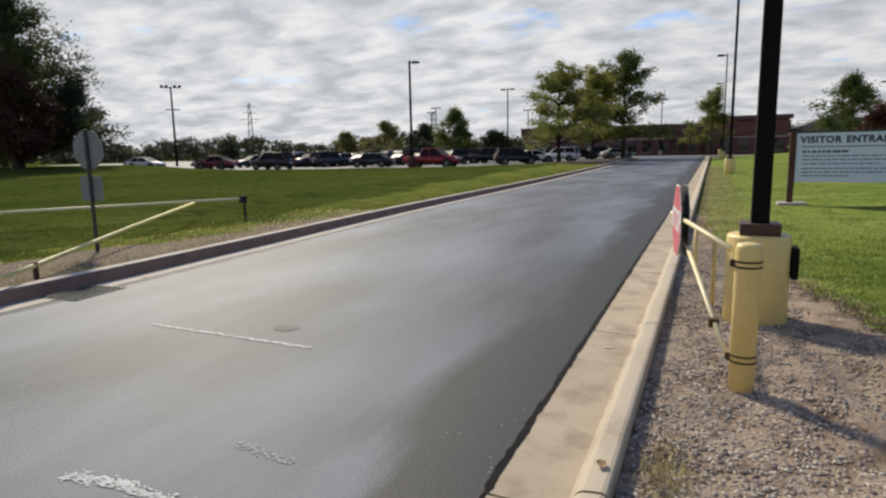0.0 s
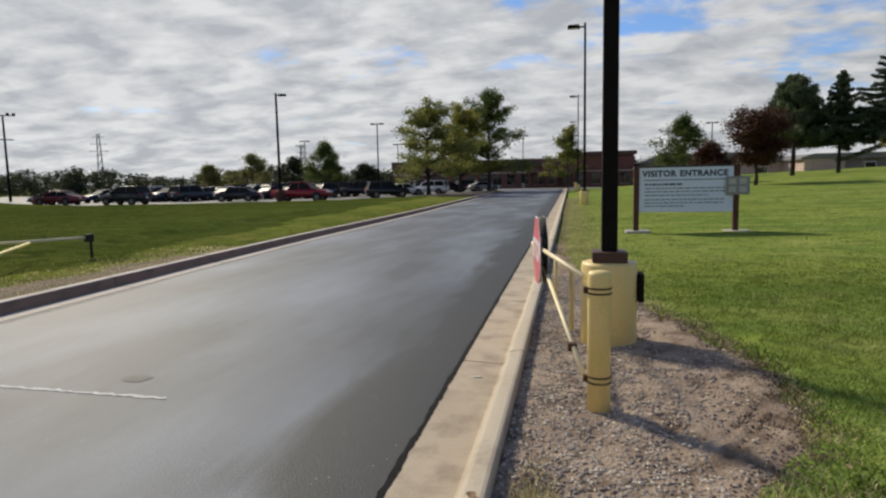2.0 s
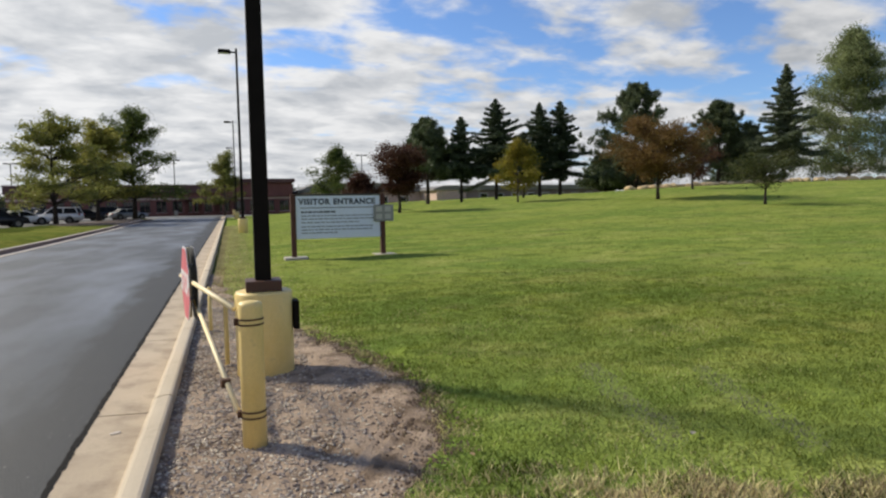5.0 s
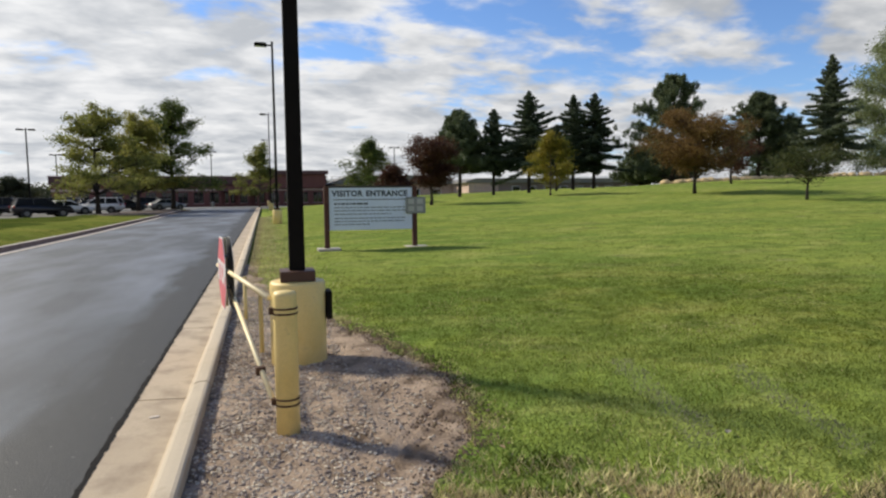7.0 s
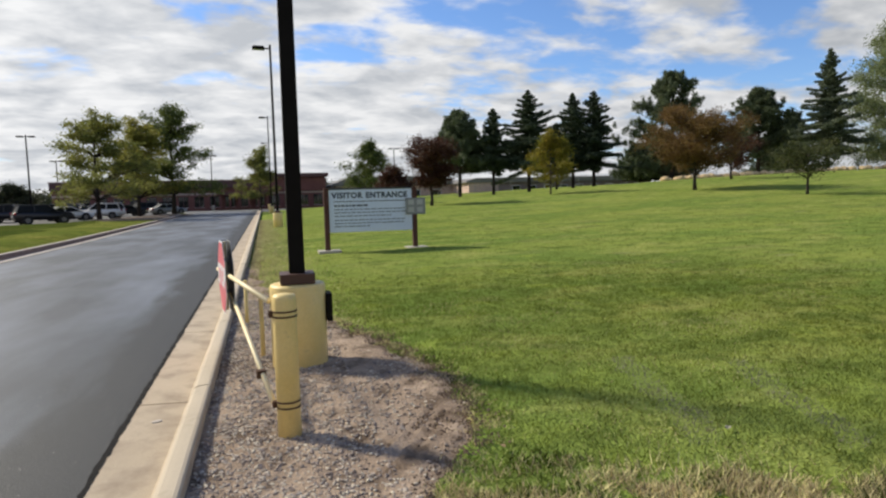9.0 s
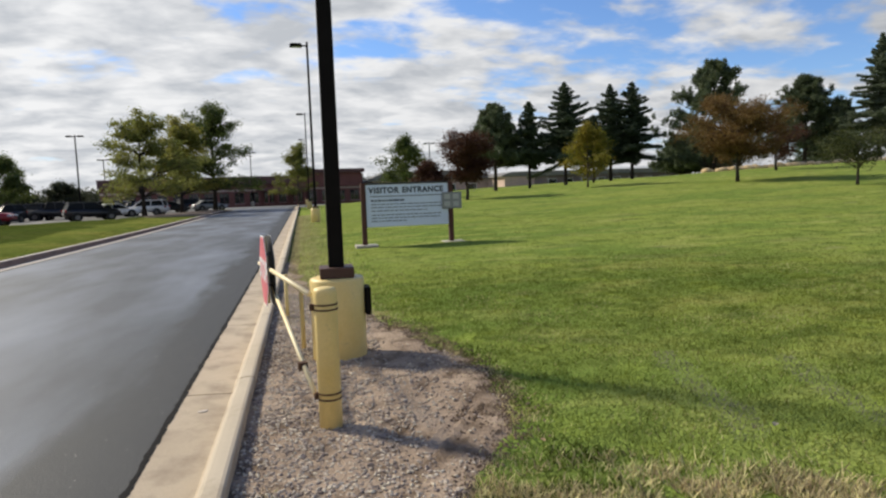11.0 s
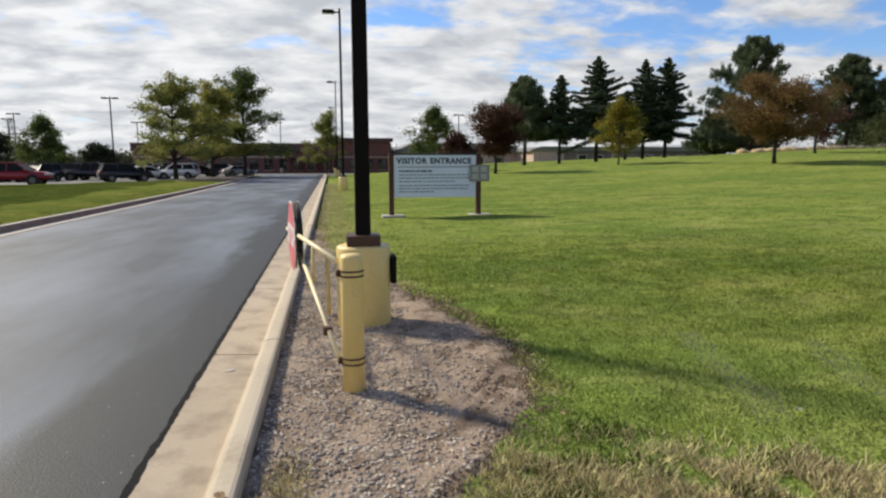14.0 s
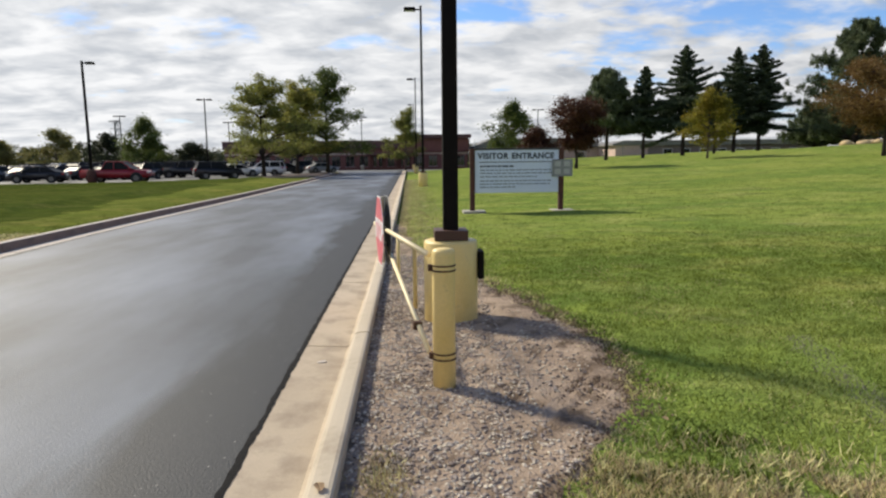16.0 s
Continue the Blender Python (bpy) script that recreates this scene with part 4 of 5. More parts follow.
def broadleaf(name, x, y, h, width, base, fol, label, seed, clumps=110, per=46, leaf=0.17, lean=0.0, trunk=0.11, bark="bark", top=0.55, spread=0.42, z=None, shape="dome"):
    """Trunk, limbs that fork, and clumps of leaves at the twig ends, open between them."""
    rng = np.random.default_rng(seed)
    t = thing(name, x, y, float(ground_h(x, y)) if z is None else z, rng.uniform(0, 360), label=label, category="tree")
    bm = bmesh.new()
    stem = [(lean * k * h * 0.1 + 0.03 * rng.normal(), 0.03 * rng.normal(), -0.15 + k * 0.8 * h / 6) for k in range(7)]
    tube(stem, [trunk * (1.25 if k == 0 else 1 - 0.13 * k) for k in range(7)], 9, bm=bm)
    cen, wide, boles = [], [], []
    boughs = clumps // 3
    for k in range(boughs):
        u = (k + rng.uniform()) / boughs
        zz = base + (h - base) * (0.02 + 0.98 * u ** 0.9)
        f = (zz - base) / (h - base)
        prof = math.sin(math.pi * min(1, 0.16 + 0.84 * f ** top)) ** 0.75
        if shape == "spread":
            prof = 0.42 + 0.58 * f / 0.62 if f < 0.62 else math.sqrt(max(0.05, 1 - ((f - 0.62) / 0.40) ** 2))
        if shape == "tiered":
            # whorls of level limbs, widest low down
            tier = (math.floor(f * 9) + 0.5 + rng.normal() * 0.38) / 9
            zz = base + (h - base) * min(1.0, max(0.0, tier))
            f = (zz - base) / (h - base)
            prof = min(1.0, 0.66 + 1.7 * f) * (1 - 0.93 * f) ** 0.62
        a = rng.uniform(0, 2 * math.pi)
        lump = 0.98 + 0.30 * math.sin(3 * a + seed) * math.sin(5 * f + seed)
        r = 0.5 * width * prof * lump * rng.uniform(0.60, 1.12)
        tip = np.array((r * math.cos(a) + lean * zz * 0.1, r * math.sin(a), zz))
        z0 = max(base * 0.75, min(zz - 0.45 * r, 0.76 * h))
        i = min(5, max(0, int((z0 + 0.15) / (0.8 * h / 6))))
        s = np.array(stem[i]) * 0.5 + np.array(stem[i + 1]) * 0.5
        way = limb(rng, s, tip, 0.06)
        boles.append(tube(way, [trunk * 0.42, trunk * 0.3, trunk * 0.2, trunk * 0.13, 0.01], 5))
        # sprays of leaves along the outer part of each bough, some on side twigs
        for q in (0.42, 0.60, 0.76, 0.90, 1.0):
            on = s + (tip - s) * q + np.array((0, 0, 0.06 * np.linalg.norm(tip - s) * math.sin(math.pi * q)))
            side = rng.normal(size=3) * (0.10, 0.10, 0.05) * (0.4 + r) * (1.15 - 0.5 * q)
            cen.append(on + side)
            wide.append(spread * (0.62 + 0.45 * rng.uniform()) * (0.85 if q > 0.95 else 1.0))
    cen = np.array(cen)
    stem_ob = part("trunk", bm, M[bark], t, smooth=True)
    for bole in boles:
        part("limb", bole, M[bark], stem_ob, smooth=True)
    q = leaves(rng, cen, int(per * 1.75), np.array(wide), leaf * 0.70, 0.58 if shape == "tiered" else 0.7)
    quads("crown", q, FOL[fol], t)
    return t


def spruce(x, y, h, width, fol, label, seed, base=1.6, z=None):
    """Straight stem with tiers of drooping boughs clothed in needle sprays."""
    rng = np.random.default_rng(seed)
    t = thing("spruce", x, y, float(ground_h(x, y)) if z is None else z, rng.uniform(0, 360), label=label, category="tree", group="conifers")
    bm = tube([(0, 0, -0.15), (0, 0, h * 0.5), (0, 0, h * 0.98)], [0.02 * h, 0.011 * h, 0.012], 8)
    cs, sp = [], []
    n = int(7.8 * h)
    for k in range(n):
        f = (k + rng.uniform()) / n
        f = f ** 0.85
        zz = base + (h - base) * f
        L = (0.66 * width * (1 - f) ** 0.95 + 0.03) * min(1.0, 0.62 + 2.2 * f) * rng.uniform(0.50, 1.36)
        a = k * 2.4 + rng.uniform(-0.6, 0.6)
        d = np.array((math.cos(a), math.sin(a), 0))
        drop, tip_up = 0.55 * f - 0.30 + 0.10 * rng.normal(), rng.uniform(0.02, 0.16)
        tube([(0, 0, zz), tuple(d * L * 0.5 + np.array((0, 0, zz + 0.4 * drop * L))), tuple(d * L + np.array((0, 0, zz + L * (drop + tip_up))))], [0.03, 0.02, 0.006], 4, caps=False, bm=bm)
        m = max(2, int(L / 0.20))
        for j in range(1, m + 1):
            s = j / m
            for side in (-1, 0, 1):
                sw = side * 0.30 * L * (1.08 - s) * rng.uniform(0.3, 1.3)
                cs.append(d * L * s + np.array((-d[1] * sw, d[0] * sw, zz + L * s * (drop + tip_up * s * s) - 0.09 * abs(side))))
                sp.append(0.05 + 0.07 * (1 - f))
    part("trunk", bm, M["bark_dark"], t)
    quads("crown", leaves(rng, np.array(cs), 17, np.array(sp) * 1.15, 0.17, 0.7, 0.4, 0.28), FOL[fol], t)
    return t


def pine(x, y, h, width, label, seed, base=2.0, z=None, fol="pine"):
    """Rounded, ragged pine: limbs that turn up, each ending in tufts of needles."""
    rng = np.random.default_rng(seed)
    t = thing("pine", x, y, float(ground_h(x, y)) if z is None else z, rng.uniform(0, 360), label=label, category="tree", group="conifers")
    bm = tube([(0, 0, -0.15), (0.1, 0, h * 0.5), (0, 0, h * 0.95)], [0.024 * h, 0.015 * h, 0.02], 8)
    cs = []
    for k in range(170):
        f = (k + rng.uniform()) / 170
        f = min(0.99, max(0.0, (math.floor(f * 10) + 0.5 + 0.25 * rng.normal()) / 10))
        zz = base + (h - base) * f * 0.95
        a = rng.uniform(0, 2 * math.pi)
        L = (0.5 * width * min(1.0, 0.86 + 1.2 * f) * (1 - f) ** 0.80 + 0.15) * rng.uniform(0.45, 1.36)
        d = np.array((math.cos(a), math.sin(a), 0))
        rise = 0.08 + 0.46 * f
        tip = d * L + np.array((0, 0, zz + rise * L))
        tube([(0, 0, zz - 0.2 * L * 0.5), tuple(d * L * 0.55 + np.array((0, 0, zz + 0.12 * rise * L))), tuple(tip)], [0.05, 0.03, 0.01], 4, caps=False, bm=bm)
        # spiky upright tufts towards the bough's end
        for j in range(9):
            s = rng.uniform(0.42, 1.0)
            c = d * L * s + np.array((0, 0, zz + rise * L * s * s)) + rng.normal(size=3) * (0.26, 0.26, 0.10)
            cs += [c, c + np.array((0.05 * rng.normal(), 0.05 * rng.normal(), 0.22)), c + np.array((0.06 * rng.normal(), 0.06 * rng.normal(), 0.42))]
    part("trunk", bm, M["bark_dark"], t)
    quads("crown", leaves(rng, np.array(cs), 15, 0.125, 0.20, 0.9, -0.45, 0.26), FOL[fol], t)
    return t


# along the drive
broadleaf("maple", -15.3, 67, 10.4, 12.6, 1.9, "maple", "green maple with thinning yellowish leaves by the drive", 11, 125, 46, 0.19, trunk=0.22, spread=0.5, z=0.05, shape="tiered", bark="bark_dark")
broadleaf("maple", -14.0, 80, 11.2, 11.6, 2.2, "maple_yellow", "maple turning yellow by the parking lot", 12, 115, 46, 0.2, trunk=0.24, spread=0.54, z=0.05, shape="tiered", bark="bark_dark")
broadleaf("maple", -11.0, 86, 13.6, 13.4, 2.4, "maple_dark", "tall dark green maple at the lawn's tip", 13, 165, 46, 0.2, trunk=0.28, spread=0.54, z=0.05, shape="tiered", bark="bark_dark")
broadleaf("young_maple", -0.4, 100, 9.6, 8.2, 2.0, "maple", "young maple before the brick building", 14, 80, 44, 0.2, trunk=0.15, spread=0.5, z=0.05, shape="tiered")
broadleaf("maple", 16.2, 96, 9.2, 8.2, 2.4, "maple_dark", "green maple behind the visitor board", 15, 90, 46, 0.22, trunk=0.18, spread=0.55)
# on the hill
broadleaf("crab_apple", 14.0, 51.5, 5.7, 4.9, 1.7, "red", "dark red crab apple on the lawn", 21, 120, 48, 0.14, trunk=0.14, bark="bark_dark", spread=0.40, shape="spread")
broadleaf("crab_apple", 34.2, 43.4, 6.6, 9.4, 2.1, "orange", "rusty orange crab apple on the hill", 22, 190, 74, 0.105, trunk=0.15, bark="bark_dark", spread=0.42, shape="spread")
broadleaf("crab_apple", 47.0, 54.0, 5.0, 6.4, 1.2, "red", "dark brownish red crab apple near the crest", 26, 66, 30, 0.12, trunk=0.13, bark="bark_dark", spread=0.42, shape="spread")
broadleaf("young_tree", 26.4, 54.0, 5.9, 4.6, 1.5, "gold", "small yellow-green tree on the lawn", 23, 80, 46, 0.14, trunk=0.09, spread=0.34)
broadleaf("apple_tree", 33.6, 31.8, 3.35, 6.0, 1.5, "olive", "small open olive-green apple tree", 24, 60, 24, 0.095, trunk=0.10, bark="bark_dark", spread=0.36, shape="spread")
broadleaf("crab_apple", 12.4, 60, 3.6, 3.6, 1.2, "red", "dark red shrub-like crab apple", 25, 60, 40, 0.16, trunk=0.12, bark="bark_dark", spread=0.4)
pine(25.0, 78, 11.0, 9.0, "dark rounded pine behind the crab apple", 31, 3.0)
spruce(29.0, 76, 11.0, 6.0, "spruce", "slim dark spruce on the hill", 32, 3.0)
spruce(34.0, 76, 13.2, 9.2, "spruce", "broad dark spruce on the hill", 33, 3.0)
spruce(39.0, 78, 9.0, 4.2, "spruce", "short dark spruce between taller ones", 38, 2.2)
spruce(41.0, 77, 12.8, 7.2, "spruce", "dark spruce standing in a pair", 34, 2.8)
spruce(44.2, 77, 13.0, 8.6, "spruce", "dark spruce with long low boughs", 35, 2.6)
pine(54.6, 74, 15.2, 16.8, "large dark pine behind the orange tree", 36, 1.0)
pine(71.0, 76, 13.2, 13.5, "ragged pine on the hill", 37, 2.2)
spruce(75.2, 68, 16.8, 8.4, "blue", "tall grey-green spruce beside the birch", 39, 2.6)
broadleaf("birch", 88.0, 68, 22.5, 20, 0.8, "birch", "tall pale green birch at the hill's edge", 40, 420, 62, 0.22, trunk=0.22, bark="birch_bark", spread=0.8, top=0.4)
pine(60.5, 84, 6.0, 7.5, "low dark pine behind the others", 41, 0.6)
for hx, hy, hh, hw in ((59.0, 88, 6.0, 8.0), (64.0, 88, 5.6, 9.5), (86.0, 88, 8.5, 9.0)):
    pine(hx, hy, hh, hw, "low dark pine in the thicket behind the crest", 200 + int(hx), 0.3)
pine(81.0, 80, 10.0, 9.0, "dark pine beside the birch", 42, 0.8)
# tall trees to the west
broadleaf("oak", -66.0, 42, 19.0, 17, 2.4, "oak", "large dark green oak west of the drive", 51, 230, 48, 0.24, trunk=0.4, spread=0.75, z=0.0)
broadleaf("oak", -60.5, 38, 10.0, 9, 2.2, "red", "reddish brown oak among dark trees", 52, 130, 48, 0.22, trunk=0.3, spread=0.65, z=0.0)
broadleaf("oak", -75, 46, 17.0, 14, 2.2, "oak", "large dark oak at the lot's edge", 53, 150, 46, 0.26, trunk=0.36, spread=0.75, z=0.0)
broadleaf("oak", -60.5, 45, 9.5, 9.0, 2.0, "wood", "smaller dark oak with ragged boughs", 54, 90, 44, 0.22, trunk=0.24, spread=0.6, z=0.0)
# in and behind the lot
broadleaf("lot_tree", -41.0, 100, 8.4, 8.0, 2.0, "maple_dark", "green tree behind the parked cars", 61, 80, 40, 0.24, trunk=0.18, spread=0.55, z=0)
for k, (tx, ty, th, tw, fo) in enumerate(((-47, 118, 5.6, 8, "wood"), (-56, 120, 7.0, 9, "wood"), (-66.5, 122, 8.0, 10.5, "woody"), (-42, 124, 5.2, 8, "wood"), (-26, 126, 6.2, 8, "wood"), (-78, 124, 6.0, 7, "woody"), (-20, 128, 6.5, 9, "maple_dark"))):
    broadleaf("lot_tree", tx, ty, th, tw, 1.2, fo, "autumn tree along the back of the parking lot", 70 + k, 70, 36, 0.28, trunk=0.16, spread=0.6, z=0)


def far_woods():
    """One band of woodland along the western horizon."""
    rng = np.random.default_rng(90)
    cen = []
    for k in range(430):
        a = radians(rng.uniform(-100, 14))
        d = rng.uniform(165, 235)
        hh = rng.uniform(4.4, 6.6) * (1 + 0.22 * math.sin(a * 23)) * (d / 200)
        x, y, wide = d * math.sin(a), d * math.cos(a), rng.uniform(2.2, 3.8)
        for j in range(15):
            u, b = rng.uniform(0, 1), rng.uniform(0, 2 * math.pi)
            r = wide * math.sqrt(max(0.03, 1 - (2 * u - 0.75) ** 2 / 1.6)) * math.sqrt(rng.uniform())
            cen.append((x + r * math.cos(b), y + r * math.sin(b), 0.3 + (hh - 0.8) * u))
    q = leaves(rng, np.array(cen), 26, 0.62, 0.36, 0.75)
    return tagged(quads("far_woods", q, FOL["wood"]), "dark band of woodland along the horizon", "woodland", kind="stuff")


far_woods()

# ---- buildings ----


def school():
    """The long brick building at the drive's end: storey, pale band, windows, metal roof edge, raised part."""
    b = thing("brick_building", 0, 118, 0, label="low dark red brick building with a maroon roof edge", category="building")
    part("wall", box(-34, 11.2, 0, 30, -0.3, 3.9), M["brick"], b)
    part("band", box(-34.05, 11.25, -0.06, 30, 2.75, 3.1), M["stone_band"], b, "pale stone band")
    part("roof", box(-34.3, 11.5, -0.35, 30.3, 3.9, 5.25, 0.04), M["roof_metal"], b, "maroon metal roof edge")
    part("coping", box(-34.4, 11.6, -0.42, 30.4, 5.25, 5.42, 0.02), M["stone_band"], b)
    part("upper_wall", box(-1.5, 11.3, -0.45, 24, 3.2, 5.75, 0.03), M["brick"], b)
    part("upper_coping", box(-1.9, 11.8, -1.0, 24.2, 5.75, 6.4, 0.02), M["roof_metal"], b)
    x = -32.6
    while x < 10:
        w = part("window", box(x, x + 1.7, -0.05, 0.10, 0.55, 2.55, 0.01), M["roof_metal"], b)
        for k in range(2):
            part("pane", box(x + 0.08 + 0.8 * k, x + 0.80 + 0.8 * k, -0.065, -0.045, 0.65, 2.45), M["glass"], w)
        part("sill", box(x - 0.05, x + 1.75, -0.12, 0.02, 0.45, 0.55), M["stone_band"], w)
        x += 2.6
    for k in range(6):
        part("entrance_post", box(-7.4 + 1.6 * k, -7.1 + 1.6 * k, -2.6, -2.3, -0.1, 2.7, 0.02), M["brick"], b)
    part("canopy", box(-7.8, 1.4, -2.9, 0, 2.7, 3.1, 0.03), M["roof_metal"], b)
    return b


school()


def annex():
    b = thing("pale_building", 37.5, 112, 1.3, label="long low pinkish brick building with a grey roof", category="building")
    part("wall", box(6.0, 40, 0, 14, -1.5, 2.6), M["brick_mauve"], b, "dull mauve brick wall")
    part("end_wall", box(0, 5.996, -0.4, 14, -1.5, 2.6), M["brick_pale"], b)
    part("roof", prism([(-0.6, 2.6), (40.6, 2.6), (40.6, 2.85), (38.5, 3.5), (1.5, 3.5), (-0.6, 2.85)], -0.6, 14.6), M["roof_grey"], b)
    for k in range(2, 11):
        w = part("window", box(2.2 + 3.4 * k, 3.9 + 3.4 * k, -0.05, 0.08, 0.8, 2.0), M["white"], b)
        part("pane", box(2.3 + 3.4 * k, 3.8 + 3.4 * k, -0.065, -0.045, 0.9, 1.9), M["glass"], w)
    return b


annex()
hall = thing("grey_hall", 13.5, 122, 0.3, label="wide grey-roofed hall behind the visitor board", category="building")
part("wall", box(0, 24, 0, 16, -0.5, 3.6), M["brick_pale"], hall)
part("roof", prism([(-0.7, 3.6), (24.7, 3.6), (24.7, 3.9), (21, 5.4), (3, 5.4), (-0.7, 3.9)], -0.7, 16.7), M["roof_grey"], hall)
for k in range(5):
    w = part("window", box(2 + 4.4 * k, 3.9 + 4.4 * k, -0.05, 0.08, 1.2, 2.7), M["white"], hall)
    part("pane", box(2.1 + 4.4 * k, 3.8 + 4.4 * k, -0.065, -0.045, 1.3, 2.6), M["glass"], w)

# a fence of posts and wires along the back of the hill
fn = thing("chain_fence", 0, 0, 0, label="grey wire fence along the back of the lawn", category="fence")
fp = [(14 + 3.0 * k, 92.0) for k in range(28)]
fpost = tube([(0, 0, -0.3), (0, 0, 1.85)], 0.035, 6)
fpost_me = bpy.data.meshes.new("post")
fpost.to_mesh(fpost_me)
fpost.free()
fpost_me.materials.append(M["galv"])
for fx, fy in fp:
    o = new("post", fpost_me)
    o.parent, o.location = fn, (fx, fy, float(ground_h(fx, fy)))
for hz in (0.15, 0.6, 1.0, 1.4, 1.8):
    part("wire", tube([(x, y, float(ground_h(x, y)) + hz) for x, y in fp], 0.014, 4), M["galv"], fn)

fn = thing("tall_fence", 0, 0, 0, label="tall grey wire fence at the brick building's corner", category="fence")
for k in range(6):
    part("post", tube([(12.0 + 1.4 * k, 113.0, -0.3), (12.0 + 1.4 * k, 113.0, 5.2)], 0.05, 6), M["galv"], fn)
for k in range(12):
    part("wire", tube([(12.0, 113.0, 0.3 + 0.44 * k), (19.0, 113.0, 0.3 + 0.44 * k)], 0.025, 4), M["galv"], fn)

# rocks along the crest
rng = np.random.default_rng(7)
rock_me = []
for k in range(5):
    bm = bmesh.new()
    bmesh.ops.create_icosphere(bm, subdivisions=2, radius=0.5)
    for v in bm.verts:
        v.co *= 1 + 0.30 * noise.noise(v.co * 1.7 + Vector((k * 9, 0, 0)))
        v.co.z *= 0.62
    me = bpy.data.meshes.new("rock")
    bm.to_mesh(me)
    bm.free()
    me.materials.append(M["tan_rock"])
    rock_me.append(me)
for k in range(64):
    x = 48.0 + 0.62 * k + rng.uniform(-0.2, 0.2)
    y = 66 - 0.08 * k + rng.uniform(-0.5, 0.5)
    o = new("rock", rock_me[k % 5])
    s = rng.uniform(0.75, 1.35)
    o.matrix_basis = pose(x, y, float(ground_h(x, y)) + 0.16 * s, 0, 0, rng.uniform(0, 360)) @ Matrix.Diagonal((1.1 * s, s, 1.1 * s, 1))
    tagged(o, "tan boulder in the row along the crest", "rock", "boulders on the crest")

# ---- lamps and poles of the lot ----
LOT = "dark square lamp post of the parking lot"
street_lamp(-26.8, 54.45, 9.95, ((1, 0),), 0.95, 0.19, 0.36, "redwood", "dark lamp post on a rust-coloured base in the lot")
street_lamp(-26.7, 85, 9.9, ((-1, 0), (1, 0)), 0.8, 0.16, 0.3, "pad", LOT)
for lx_, ly_, lh_ in ((-48, 108, 9.5), (-33, 118, 9.0), (-8.5, 116, 9.6), (-58, 128, 10.0)):
    street_lamp(lx_, ly_, lh_, ((-1, 0), (1, 0)), 0.8, 0.16, 0.3, "pad", LOT)
street_lamp(22.5, 108, 9.0, ((-1, 0), (1, 0)), 0.8, 0.16, 0.3, "pad", "thin lamp post behind the visitor board")

mast = thing("flood_mast", -77.9, 73.9, 0, 43, label="dark flood-light mast with two crossarms", category="mast")
part("pole", tube([(0, 0, -0.3), (0, 0, 12.1)], [0.20, 0.12], 10), M["bronze"], mast)
part("crossarm", box(-1.5, 1.5, -0.05, 0.05, 11.95, 12.07, 0.01), M["bronze"], mast)
part("crossarm", box(-1.1, 1.1, -0.06, 0.06, 8.6, 8.74, 0.01), M["bronze"], mast)
for x in (-1.3, -0.6, 0.6, 1.3):
    part("floodlight", box(x - 0.2, x + 0.2, -0.2, 0.15, 12.07, 12.37, 0.03), M["bronze"], mast)


def pylon(x, y, h):
    t = thing("pylon", x, y, 0, 30, label="grey lattice power pylon on the horizon", category="pylon", group="pylons")
    w0, w1 = h * 0.05, h * 0.018
    for sx in (-1, 1):
        for sy_ in (-1, 1):
            part("leg", tube([(sx * w0, sy_ * w0, -0.5), (sx * w1, sy_ * w1, h)], 0.12, 5), M["galv"], t)
    for k in range(7):
        z0, z1 = h * k / 7, h * (k + 1) / 7
        a, b_ = w0 + (w1 - w0) * k / 7, w0 + (w1 - w0) * (k + 1) / 7
        for s in (-1, 1):
            part("lattice_bar", tube([(-a, s * a, z0), (b_, s * b_, z1)], 0.07, 4), M["galv"], t)
            part("lattice_bar", tube([(s * a, a, z0), (s * b_, -b_, z1)], 0.07, 4), M["galv"], t)
    for k, z in enumerate((0.70, 0.82, 0.94)):
        part("crossarm", tube([(-h * (0.16 - 0.03 * k), 0, z * h), (h * (0.16 - 0.03 * k), 0, z * h)], 0.13, 5), M["galv"], t)
    return t


pylon(-208.5, 245, 26)
pylon(-118, 262, 19)

# ---- parked vehicles ----


def wheel(parent, x, y, r=0.34):
    side = 1 if y > 0 else -1
    part("wheel_arch", tube([(x, y + side * 0.02, r + 0.03), (x, y + side * 0.104, r + 0.03)], r * 1.24, 18), M["tyre"], parent)
    w = part("wheel", tube([(x, y - 0.11, r), (x, y + 0.11, r)], r, 18), M["tyre"], parent, smooth=False)
    part("rim", tube([(x, y - 0.118, r), (x, y + 0.118, r)], r * 0.62, 14), M["rim"], w)


SHAPES = dict(
    sedan=dict(L=4.7, W=1.82, low=[(-2.3, 0.30), (-2.36, 0.62), (-2.2, 0.92), (-1.5, 0.98), (0.95, 0.94), (2.0, 0.80), (2.32, 0.62), (2.32, 0.28)], top=[(-1.75, 0.95), (-1.0, 1.40), (0.15, 1.44), (1.15, 0.93)], wb=(-1.38, 1.42)),
    suv=dict(L=4.75, W=1.9, low=[(-2.3, 0.36), (-2.36, 0.72), (-2.3, 1.08), (-1.5, 1.12), (0.9, 1.08), (2.0, 0.98), (2.32, 0.78), (2.32, 0.34)], top=[(-2.22, 1.08), (-1.95, 1.68), (0.2, 1.72), (1.05, 1.07)], wb=(-1.42, 1.42)),
    pickup=dict(L=5.7, W=1.98, low=[(-2.85, 0.45), (-2.88, 0.72), (-2.85, 1.12), (-0.9, 1.14), (0.9, 1.15), (2.3, 1.04), (2.74, 0.86), (2.8, 0.42)], top=[(-1.05, 1.12), (-0.70, 1.78), (0.55, 1.82), (1.50, 1.13)], wb=(-1.85, 1.78)))


